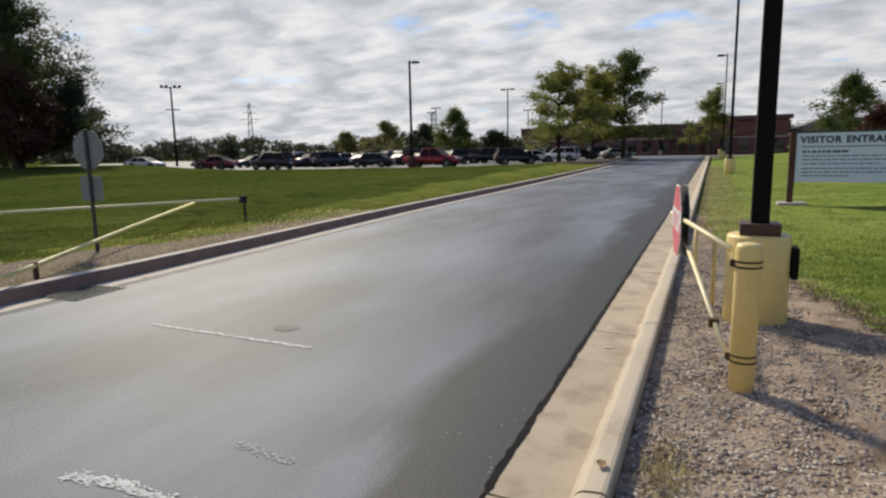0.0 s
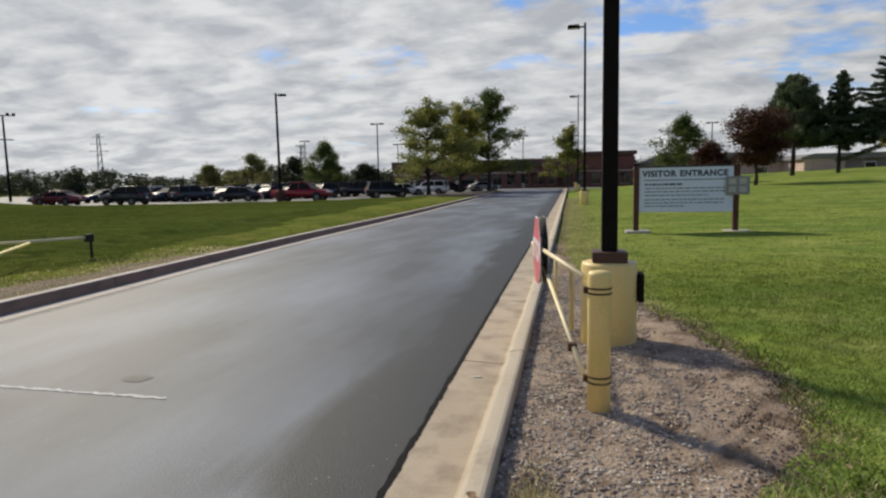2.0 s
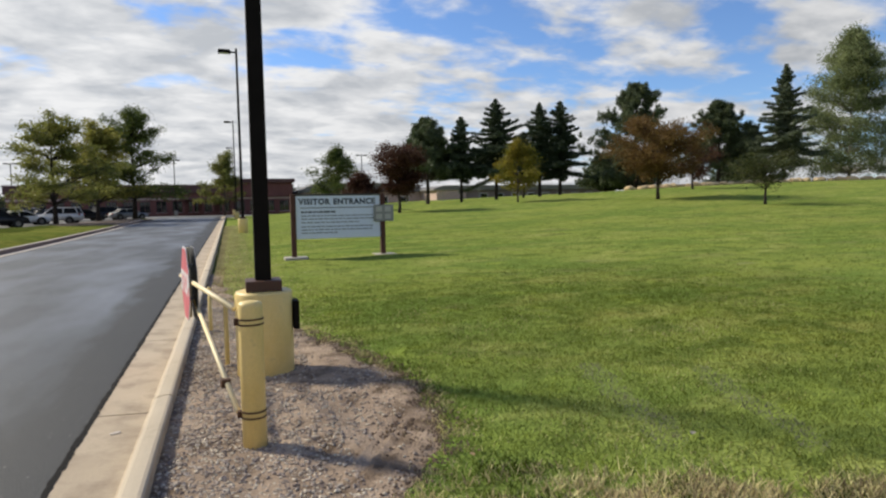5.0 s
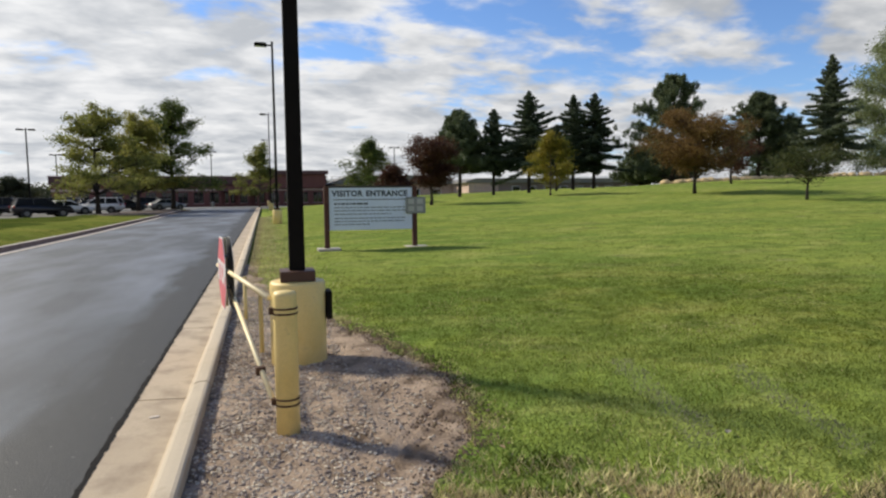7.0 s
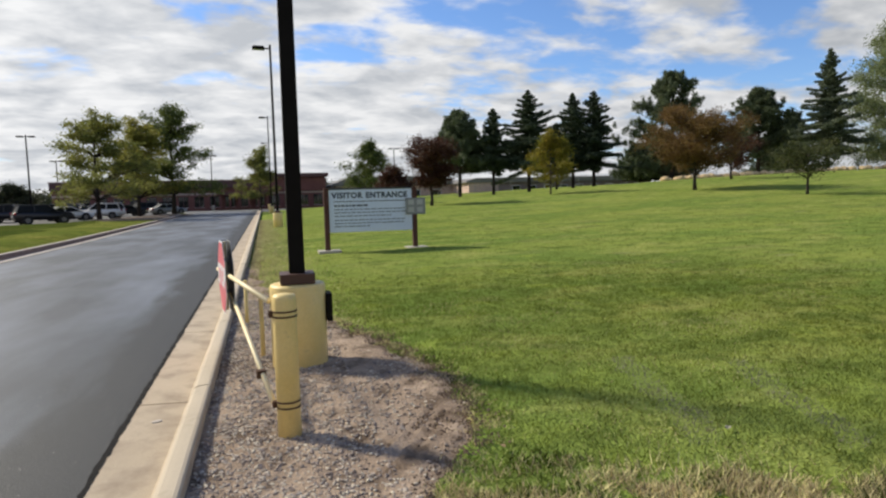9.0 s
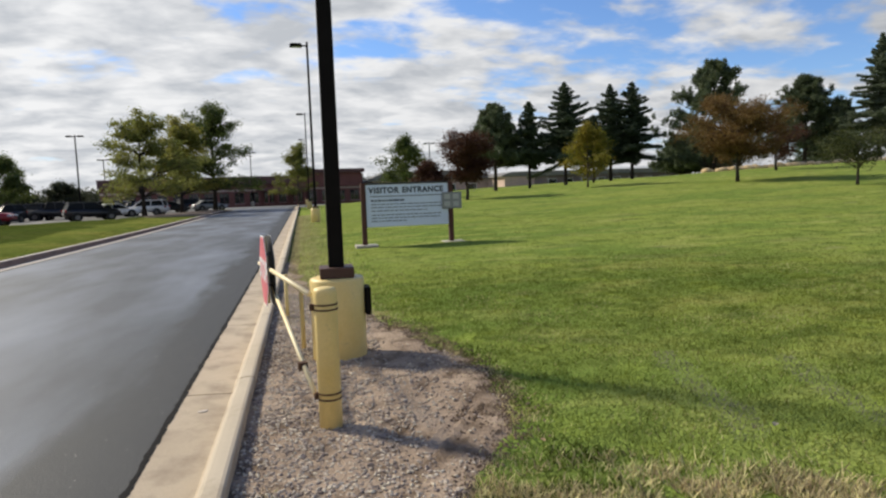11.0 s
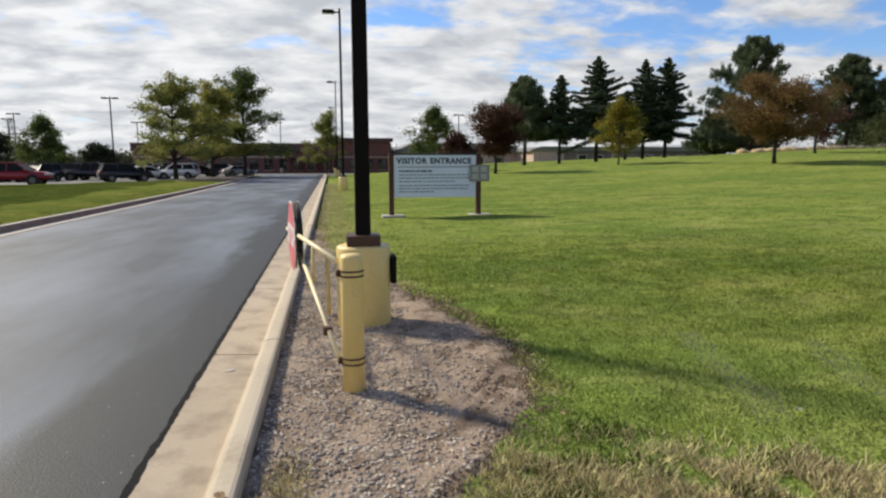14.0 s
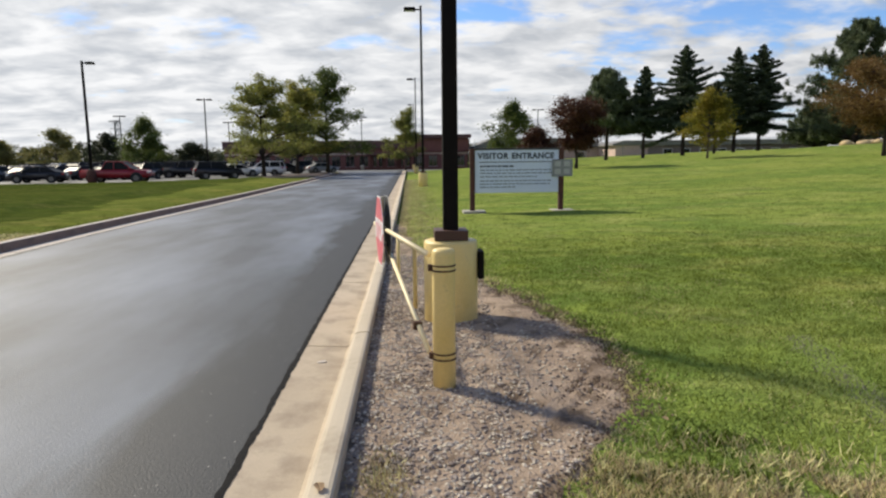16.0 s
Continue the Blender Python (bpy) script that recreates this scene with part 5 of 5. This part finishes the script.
def vehicle(kind, paint, colour_word):
    s = SHAPES[kind]
    w = s["W"] / 2
    name = {"sedan": "sedan_car", "suv": "suv_car", "pickup": "pickup_truck"}[kind]
    words = {"sedan": "sedan", "suv": "sport utility vehicle", "pickup": "pickup truck"}[kind]
    c = thing(name, 0, 0, 0, label=f"{colour_word} {words} parked on the lot", category="truck" if kind == "pickup" else "car", group="parked vehicles")
    bm = prism(s["low"], -w, w, 0.07)
    for v in bm.verts:
        if v.co.z > 0.85:
            v.co.y *= 0.95
        if abs(v.co.x) > s["L"] * 0.44:
            v.co.y *= 0.93
    part("body", bm, M["car_" + paint], c, smooth=True)
    t = s["top"]

    def narrow(bm_, y1):
        z0, z1 = t[0][1], t[2][1]
        for v in bm_.verts:
            v.co.y *= 1 - (1 - y1) * max(0.0, (v.co.z - z0) / (z1 - z0))
        return bm_
    cx = sum(p[0] for p in t) / 4
    part("glasshouse", narrow(prism([(cx + (x - cx) * 0.985, z) for x, z in t], -w * 0.93, w * 0.93, 0.03), 0.80), M["car_glass"], c, "dark tinted glass")
    part("roof_panel", box(t[1][0] - 0.06, t[2][0] + 0.10, -w * 0.77, w * 0.77, t[1][1] - 0.035, t[2][1] + 0.03, 0.025), M["car_" + paint], c)
    for y in (-1, 1):
        for xa, za, xb, zb in ((t[0][0], t[0][1], t[1][0], t[1][1]), (t[3][0], t[3][1], t[2][0], t[2][1]), (cx - 0.1, t[0][1], cx - 0.1, t[1][1])):
            part("pillar", tube([(xa, y * w * 0.935, za), (xb, y * w * 0.76, zb)], 0.045, 5), M["car_" + paint], c)
        for x in s["wb"]:
            wheel(c, x, y * (w - 0.10), 0.38 if kind == "pickup" else 0.34)
        zl = 0.68 if kind == "sedan" else 0.86
        part("headlight", box(s["L"] / 2 - 0.20, s["L"] / 2 - 0.02, y * w * 0.70 - 0.2, y * w * 0.70 + 0.2, zl - 0.07, zl + 0.06, 0.02), M["lamp_white"], c)
        part("taillight", box(-s["L"] / 2 - 0.02, -s["L"] / 2 + 0.12, y * w * 0.78 - 0.12, y * w * 0.78 + 0.12, zl, zl + 0.2, 0.02), M["lamp_red"], c)
        part("mirror", box(t[3][0] - 0.30, t[3][0] - 0.10, y * (w + 0.02) - 0.08, y * (w + 0.02) + 0.08, t[3][1] + 0.02, t[3][1] + 0.16, 0.03), M["car_" + paint], c)
    part("bumper", box(s["L"] / 2 - 0.08, s["L"] / 2 + 0.05, -w * 0.9, w * 0.9, 0.34, 0.52, 0.03), M["tyre"], c)
    part("number_plate", box(-s["L"] / 2 - 0.06, -s["L"] / 2 - 0.03, -0.16, 0.16, 0.62, 0.74), M["white"], c)
    if kind == "pickup":
        part("bed", box(-2.72, -1.05, -w * 0.82, w * 0.82, 1.13, 1.145), M["tyre"], c, "dark open load bed")
    return c


made = {}


def park(kind, paint, word, x, y, rz):
    if (kind, paint) not in made:
        made[kind, paint] = vehicle(kind, paint, word)
        made[kind, paint].matrix_basis = pose(x, y, -0.02, 0, 0, rz)
    else:
        copy_thing(made[kind, paint], pose(x, y, -0.02, 0, 0, rz))


park("pickup", "red", "bright red", -25.4, 56.2, 4)
park("suv", "black", "black", -42.1, 52.6, 178)
park("sedan", "maroon", "dark red", -51.5, 54.5, 186)
park("sedan", "black", "black", -33.2, 58.0, 186)
park("sedan", "white", "white", -66.5, 58, 10)
park("sedan", "silver", "silver", -70.5, 61, 14)
park("sedan", "grey", "grey", -55, 57.5, 190)
park("suv", "black", "black", -19.3, 64.5, 30)
park("suv", "white", "white", -17.2, 76, 175)
park("sedan", "white", "white", -19.6, 73, 30)
park("sedan", "silver", "silver", -12.6, 92, 30)
park("pickup", "black", "black", -24.5, 71, 10)
park("suv", "navy", "dark blue", -22.6, 80, 60)
park("sedan", "black", "black", -17.0, 88, 35)
park("suv", "black", "black", -15.2, 95, 30)
rnd = random.Random(12)
COLS = [("sedan", "black", "black"), ("suv", "grey", "grey"), ("sedan", "navy", "dark blue"), ("suv", "navy", "dark blue"), ("sedan", "silver", "silver"), ("suv", "black", "black"), ("sedan", "grey", "grey"), ("suv", "white", "white"), ("sedan", "maroon", "dark red"), ("sedan", "black", "black"), ("sedan", "blue", "blue"), ("pickup", "grey", "grey")]
for row_y, x0, x1 in ((61.5, -52, -37), (66, -56, -24), (72.5, -60, -23), (85, -66, -22), (91.5, -68, -18), (104, -72, -22), (110.5, -74, -16)):
    x = x0
    while x < x1:
        if rnd.random() < 0.92:
            k, p_, w_ = COLS[rnd.randrange(len(COLS))]
            park(k, p_, w_, x + rnd.uniform(-0.2, 0.2), row_y + rnd.uniform(-0.3, 0.3), rnd.choice((75, 255)) + rnd.uniform(-3, 3))
        x += 2.85

# ---- gravel and grass ----


def gravel():
    """Loose stones on the bare ground by the bollard: coarse ones whole, the finest as sharp grains."""
    rng = np.random.default_rng(3)
    shapes = []
    for k in range(8):
        bm = bmesh.new()
        bmesh.ops.create_icosphere(bm, subdivisions=1, radius=1)
        co = np.array([v.co[:] for v in bm.verts]) * rng.uniform(0.66, 1.2, (len(bm.verts), 1)) * rng.uniform(0.75, 1.25, 3)
        shapes.append((co, np.array([[v.index for v in f.verts] for f in bm.faces])))
        bm.free()
    grain = np.array([(0, 2, 4), (2, 1, 4), (1, 3, 4), (3, 0, 4)])
    V, F, n, made_ = [], [], 0, 0
    while made_ < 38000:
        x, y = rng.uniform(-0.33, 1.65), 0.2 + 10.4 * rng.uniform() ** 1.15
        thick = 0.80 + 0.8 * noise.noise((x * 1.4, y * 1.1, 8)) + (0.30 if x < 0.62 else -0.25 if x < 0.85 else -0.72)
        made_ += 0.25
        if not in_bare(x + 0.06, y) or rng.uniform() > thick:
            continue
        made_ += 0.75
        s = 0.0038 + 0.0115 * rng.uniform() ** 2.0
        if s < 0.0070:
            co, f = np.array([(1, 0, 0), (-1, 0, 0), (0, 1, 0), (0, -1, 0), (0, 0, 1)]) * rng.uniform(0.6, 1.3, (5, 1)), grain
        else:
            co, f = shapes[rng.integers(8)]
        a = rng.uniform(0, 6.28)
        R = np.array(((math.cos(a), -math.sin(a), 0), (math.sin(a), math.cos(a), 0), (0, 0, 1)))
        V.append((co * (1.2, 0.95, 0.8) * s) @ R.T + (x, y, float(ground_h(x, y)) + 0.022 + ruts(x, y) + 0.4 * s))
        F += (f + n).tolist()
        n += len(co)
    me = bpy.data.meshes.new("gravel")
    me.from_pydata(np.concatenate(V).tolist(), [], F)
    return tagged(link_mesh("gravel", me, M["stone"]), "loose pinkish-grey gravel round the bollard", "gravel", kind="stuff")


gravel()


def blades(name, x, y, length, width, material, label, seed, lean=0.85, lift=0.0, tuft=0.0):
    """Loose blades; tuft: how far their length follows clumps a hand wide."""
    rng = np.random.default_rng(seed)
    n = len(x)
    a = rng.uniform(0, 2 * np.pi, n)
    L = length * rng.uniform(0.6, 1.35, n)
    if tuft:
        L = L * (1 + tuft * np.array([noise.noise((p * 7, q * 7, seed)) + 0.7 * noise.noise((p * 2.5, q * 2.5, seed)) for p, q in zip(x, y)]))
    w = width * rng.uniform(0.7, 1.3, n)
    ux, uy = np.cos(a) * w, np.sin(a) * w
    b = rng.uniform(0, 2 * np.pi, n)
    k = rng.uniform(0.4 * lean, lean, n) * L
    z = ground_h(x, y) - 0.01 + lift
    tx, ty_, tz = x + np.cos(b) * k, y + np.sin(b) * k, z + np.sqrt(np.maximum(L * L - k * k, 1e-6))
    q = np.stack((np.stack((x - ux, y - uy, z), 1), np.stack((x + ux, y + uy, z), 1), np.stack((tx + ux * 0.25, ty_ + uy * 0.25, tz), 1), np.stack((tx - ux * 0.25, ty_ - uy * 0.25, tz), 1)), 1)
    return tagged(quads(name, q, material), label, "grass", kind="stuff")


def scatter(rng, n, x0, x1, y0, y1, power=1.0):
    return rng.uniform(x0, x1, n), y0 + (y1 - y0) * rng.uniform(0, 1, n) ** power


rng = np.random.default_rng(17)
gx, gy = scatter(rng, 470000, 0.3, 11.5, -1.5, 13.5, 1.0)
edge = np.interp(gy, [p[1] for p in BARE[1:-2]], [p[0] for p in BARE[1:-2]])
fray = np.array([0.26 * noise.noise((a * 1.8, b * 1.8, 2)) + 0.16 * noise.noise((a * 6, b * 6, 3)) for a, b in zip(gx, gy)])
keep = rng.uniform(0, 1, len(gx)) < np.clip((gx - edge + fray + 0.10) / 0.50, 0, 1) ** 1.4
keep &= rng.uniform(0, 1, len(gx)) < np.clip((13.5 - gy) / 5.0, 0, 1) * np.clip((11.5 - gx) / 4.0, 0, 1)
gx, gy = gx[keep], gy[keep]
keep = (rng.uniform(0, 1, len(gx)) < 0.40) | (gy < 1.5 + 0.3 * rng.normal(size=len(gx))) | (gy > 3.5 - 0.25 * gx + 0.25 * rng.normal(size=len(gx))) | (gx > 5.6)
gx, gy = gx[keep], gy[keep]
TRACKS = (((3.31, 5.24), (3.07, 4.33), (2.95, 3.81), (2.78, 3.35)), ((4.24, 4.76), (4.03, 4.2), (3.87, 3.65), (3.57, 3.0)))


def track_gap(x, y):
    """Distance to the nearer of the two worn wheel tracks across the lawn's corner."""
    best = 9.0
    for way in TRACKS:
        best = min(best, abs(x - float(np.interp(y, [q[1] for q in way[::-1]], [q[0] for q in way[::-1]]))) + 3 * max(0.0, y - way[0][1], way[-1][1] - y))
    return best


worn = np.array([track_gap(a, b) + 0.13 * noise.noise((a * 4, b * 4, 6)) for a, b in zip(gx, gy)])
gone = (worn < 0.13) & (rng.uniform(0, 1, len(gx)) < 0.92)
wx, wy = gx[gone], gy[gone]
blades("worn_track_grass", wx, wy, 0.034, 0.0042, M["dull"], "sparse grey-green grass in worn wheel tracks", 14, 0.95)
gx, gy = gx[~gone], gy[~gone]
patchy = np.array([noise.noise((a * 0.9, b * 0.9, 5)) for a, b in zip(gx, gy)])
dry = rng.uniform(0, 1, len(gx)) < np.clip(0.07 + 0.4 * (patchy - 0.15), 0.02, 0.4)
blades("grass_blades", gx[~dry], gy[~dry], 0.040, 0.0034, M["blade"], "short mown green grass blades", 1, 0.95, 0.0, 0.5)
blades("dry_grass", gx[dry], gy[dry], 0.036, 0.003, M["straw"], "dry yellowish blades in the lawn", 2, 0.9)
gx, gy = scatter(rng, 120000, 0.4, 42.0, 4.0, 50.0, 1.3)
keep = (rng.uniform(0, 1, len(gx)) < np.clip((50 - gy) / 25, 0, 1)) & ((gx > 6) | (gy > 8)) & (gx > np.interp(gy, (8, 13, 20, 34), (1.2, 0.6, 0.45, 0.35)))
gx, gy = gx[keep], gy[keep]
blades("far_grass", gx, gy, 0.032, 0.016, M["blade"], "mown grass farther up the lawn", 3, 0.95)
gx, gy = scatter(rng, 120000, -46.0, -7.6, 3.0, 50.0, 1.25)
gx = gx - (np.abs(gx) < -road_left(gy) + 0.55) * 1.5
keep = (gy < lot_edge(gx) - 0.5) & (gx < np.interp(gy, (3, 6, 7.3, 8.1, 9.4, 12.2, 14.5, 16), (-9.5, -9.3, -9.2, -8.65, -8.5, -8.35, -7.95, -7.85)) + 0.16 * rng.normal(size=len(gx)))
gx, gy = gx[keep], gy[keep]
# blades west of the line take the colour darkened for shade
shaded = gx < shade_line(gy) + 1.1 * rng.normal(size=len(gx))
blades("grass_west", gx[shaded], gy[shaded], 0.045, 0.014, M["blade_west"], "mown grass beyond the weathered kerb, coloured darker as if shaded", 4)
blades("verge_grass", gx[~shaded], gy[~shaded], 0.05, 0.010, M["blade_verge"], "thin yellowish grass along the weathered kerb", 9)
# rank weeds at the lawn's near margin
gx, gy = scatter(rng, 105000, 0.7, 5.6, 1.0, 3.6, 0.8)
keep = gy < np.interp(gx, (0.7, 1.0, 2.0, 2.5, 2.8, 3.1, 5.6), (3.0, 3.15, 3.12, 3.02, 2.84, 2.58, 2.1)) + 0.10 * rng.normal(size=len(gx)) + np.array([0.25 * noise.noise((a * 2.2, b * 2.2, 9)) for a, b in zip(gx, gy)])
keep &= gy > 1.55 + 0.25 * rng.normal(size=len(gx))
keep &= np.array([noise.noise((a * 4.5, b * 4.5, 14)) for a, b in zip(gx, gy)]) > -0.22
gx, gy = gx[keep], gy[keep]
dry = np.array([0.82 + 0.8 * noise.noise((a * 3.1, b * 3.1, 21)) for a, b in zip(gx, gy)]) > rng.uniform(0, 0.85, len(gx))
blades("weeds", gx[dry], gy[dry], 0.068, 0.0042, M["straw"], "rank straw-coloured weeds at the lawn's edge", 5, 0.97)
blades("green_weeds", gx[~dry], gy[~dry], 0.060, 0.0048, M["blade_west"], "dark green weeds among the dry ones", 10, 0.95)
# thin withered turf between the kerb and the lamp posts
gy = 8.0 + 44.0 * rng.uniform(0, 1, 34000) ** 1.3
gx = -0.24 + np.abs(rng.normal(size=34000)) * 0.62
blades("withered_verge", gx, gy, 0.050, 0.0065, M["straw"], "withered olive-tan turf along the kerb", 11, 0.9)
# dark clover clumps along the bare soil, litter on the western soil
gx, gy = [], []
for cx_, cy_, sx_, sy_, n_ in ((1.70, 3.44, 0.14, 0.10, 240), (1.30, 3.10, 0.22, 0.10, 520), (1.62, 5.4, 0.14, 0.30, 520), (1.55, 5.95, 0.14, 0.25, 420), (1.66, 4.6, 0.12, 0.35, 420), (1.30, 7.0, 0.14, 0.5, 400)):
    gx.append(cx_ + sx_ * rng.normal(size=n_)), gy.append(cy_ + sy_ * rng.normal(size=n_))
blades("clover", np.concatenate(gx), np.concatenate(gy), 0.032, 0.0050, M["blade_west"], "dark green clover along the bare soil", 15, 0.95, 0.012, 0.5)
gy = -1.0 + 15.0 * rng.uniform(0, 1, 9000)
gx = road_left(gy) - 0.52 - np.abs(rng.normal(size=9000)) * 0.8
blades("soil_litter", gx, gy, 0.045, 0.006, M["straw"], "straw and dead leaves on the brown soil", 16, 0.98, 0.02)
# a tuft by the kerb
gx, gy = -0.12 + 0.07 * rng.normal(size=500), 3.15 + 0.16 * rng.normal(size=500)
blades("weed_tuft", gx, gy, 0.05, 0.004, M["straw"], "yellowish weed tuft against the kerb", 6, 0.9, 0.035)


def fallen_leaf(x, y, z, size, rz, tone, label):
    """A curled dry leaf."""
    bm = bmesh.new()
    ring = [(0, 1.0), (0.45, 0.5), (0.55, 0.0), (0.4, -0.55), (0, -0.9), (-0.4, -0.55), (-0.55, 0.0), (-0.45, 0.5)]
    top = [bm.verts.new((a * size, b * size, 0.35 * size * abs(a))) for a, b in ring]
    mid = bm.verts.new((0, 0, 0.02 * size))
    for k in range(8):
        bm.faces.new((top[k], top[(k + 1) % 8], mid))
    bmesh.ops.solidify(bm, geom=bm.faces[:], thickness=0.0015)
    o = part("fallen_leaf", bm, M[tone])
    o.matrix_basis = pose(x, y, z, 0, 0, rz)
    return tagged(o, label, "leaf", "fallen leaves")


pb = bmesh.new()
bmesh.ops.create_icosphere(pb, subdivisions=2, radius=1)
for v in pb.verts:
    v.co = Vector((v.co.x * 0.040, v.co.y * 0.026, v.co.z * 0.005)) * (1 + 0.25 * noise.noise(v.co * 2))
stone_chip = part("stone_chip", pb, M["kerb_pale"])
stone_chip.matrix_basis = pose(-0.695, 5.13, 0.001, 0, 0, 20)
tagged(stone_chip, "pale stone chip lying in the concrete gutter", "stone")
fallen_leaf(-0.40, 2.93, 0.135, 0.045, 20, "tan_rock", "pale dry leaf lying on the kerb")
fallen_leaf(3.02, 3.44, 0.085, 0.035, 130, "pad", "small pale leaf lying on the lawn")
fallen_leaf(1.52, 3.65, 0.085, 0.03, 10, "tan_rock", "small tan leaf lying on the lawn")


# ---- ragged margins, drain and patches ----
rng = np.random.default_rng(23)
ey = 2.6 + 9.0 * rng.uniform(0, 1, 16000)
ex = np.interp(ey, [p[1] for p in BARE[1:-2]], [p[0] for p in BARE[1:-2]]) + 0.13 * rng.normal(size=16000) - 0.02
clump = np.array([noise.noise((a * 5, b * 5, 4)) + 0.5 * noise.noise((a * 14, b * 14, 4)) for a, b in zip(ex, ey)])
blades("withered_fringe", ex[clump > 0.0], ey[clump > 0.0], 0.045, 0.0035, M["straw"], "withered grass fringe round the bare soil", 8, 0.95)


def clods():
    """Dark loose soil thrown up at the lawn's edge."""
    rng = np.random.default_rng(31)
    V, F, n = [], [], 0
    for k in range(2300):
        t = rng.uniform(0, 1)
        if k < 480:
            x, y = 1.05 + 0.42 * t + 0.10 * rng.normal(), 4.05 + 0.85 * t + 0.13 * rng.normal()
        else:
            # a crumbled rim where the turf breaks off
            y = 2.9 + 5.2 * t
            x = float(np.interp(y, [q[1] for q in BARE[1:-2]], [q[0] for q in BARE[1:-2]])) - 0.05 + 0.11 * rng.normal()
        s = rng.uniform(0.004, 0.013)
        co = np.array([(1, 0, 0), (-1, 0, 0), (0, 1, 0), (0, -1, 0), (0, 0, 1), (0, 0, -1)]) * s * rng.uniform(0.6, 1.3, (6, 1)) + (x, y, float(ground_h(x, y)) + 0.022)
        V.append(co)
        F += [(a + n, b + n, d + n) for a, b, d in ((0, 2, 4), (2, 1, 4), (1, 3, 4), (3, 0, 4), (2, 0, 5), (1, 2, 5), (3, 1, 5), (0, 3, 5))]
        n += 6
    me = bpy.data.meshes.new("soil_clods")
    me.from_pydata(np.concatenate(V).tolist(), [], F)
    return tagged(link_mesh("soil_clods", me, M["clod"]), "dark crumbled soil at the lawn's edge", "soil", kind="stuff")


clods()

drain = thing("storm_drain", -6.88, 5.08, 0.0, 4, label="dark iron storm drain grate in the gutter", category="drain")
part("frame", box(-0.30, 0.26, -0.36, 0.36, -0.04, 0.012, 0.004), M["grate"], drain)
for k in range(9):
    part("bar", box(-0.26, 0.22, -0.32 + 0.074 * k, -0.29 + 0.074 * k, 0.012, 0.024), M["grate"], drain)


def blot(x, y, r, seed, tone, label):
    bm = bmesh.new()
    ring = [bm.verts.new((x + r * 1.7 * k_ * math.cos(a), y + r * k_ * math.sin(a), 0.004)) for a, k_ in ((2 * math.pi * i / 28, 0.8 + 0.45 * noise.noise((math.cos(2 * math.pi * i / 28) * 1.6, math.sin(2 * math.pi * i / 28) * 1.6, seed))) for i in range(28))]
    bm.faces.new(ring)
    return tagged(part("asphalt_patch", bm, M[tone]), label, "asphalt patch", kind="structure")


blot(-3.6, 4.68, 0.10, 3, "seal", "small dark patch worn into the asphalt")
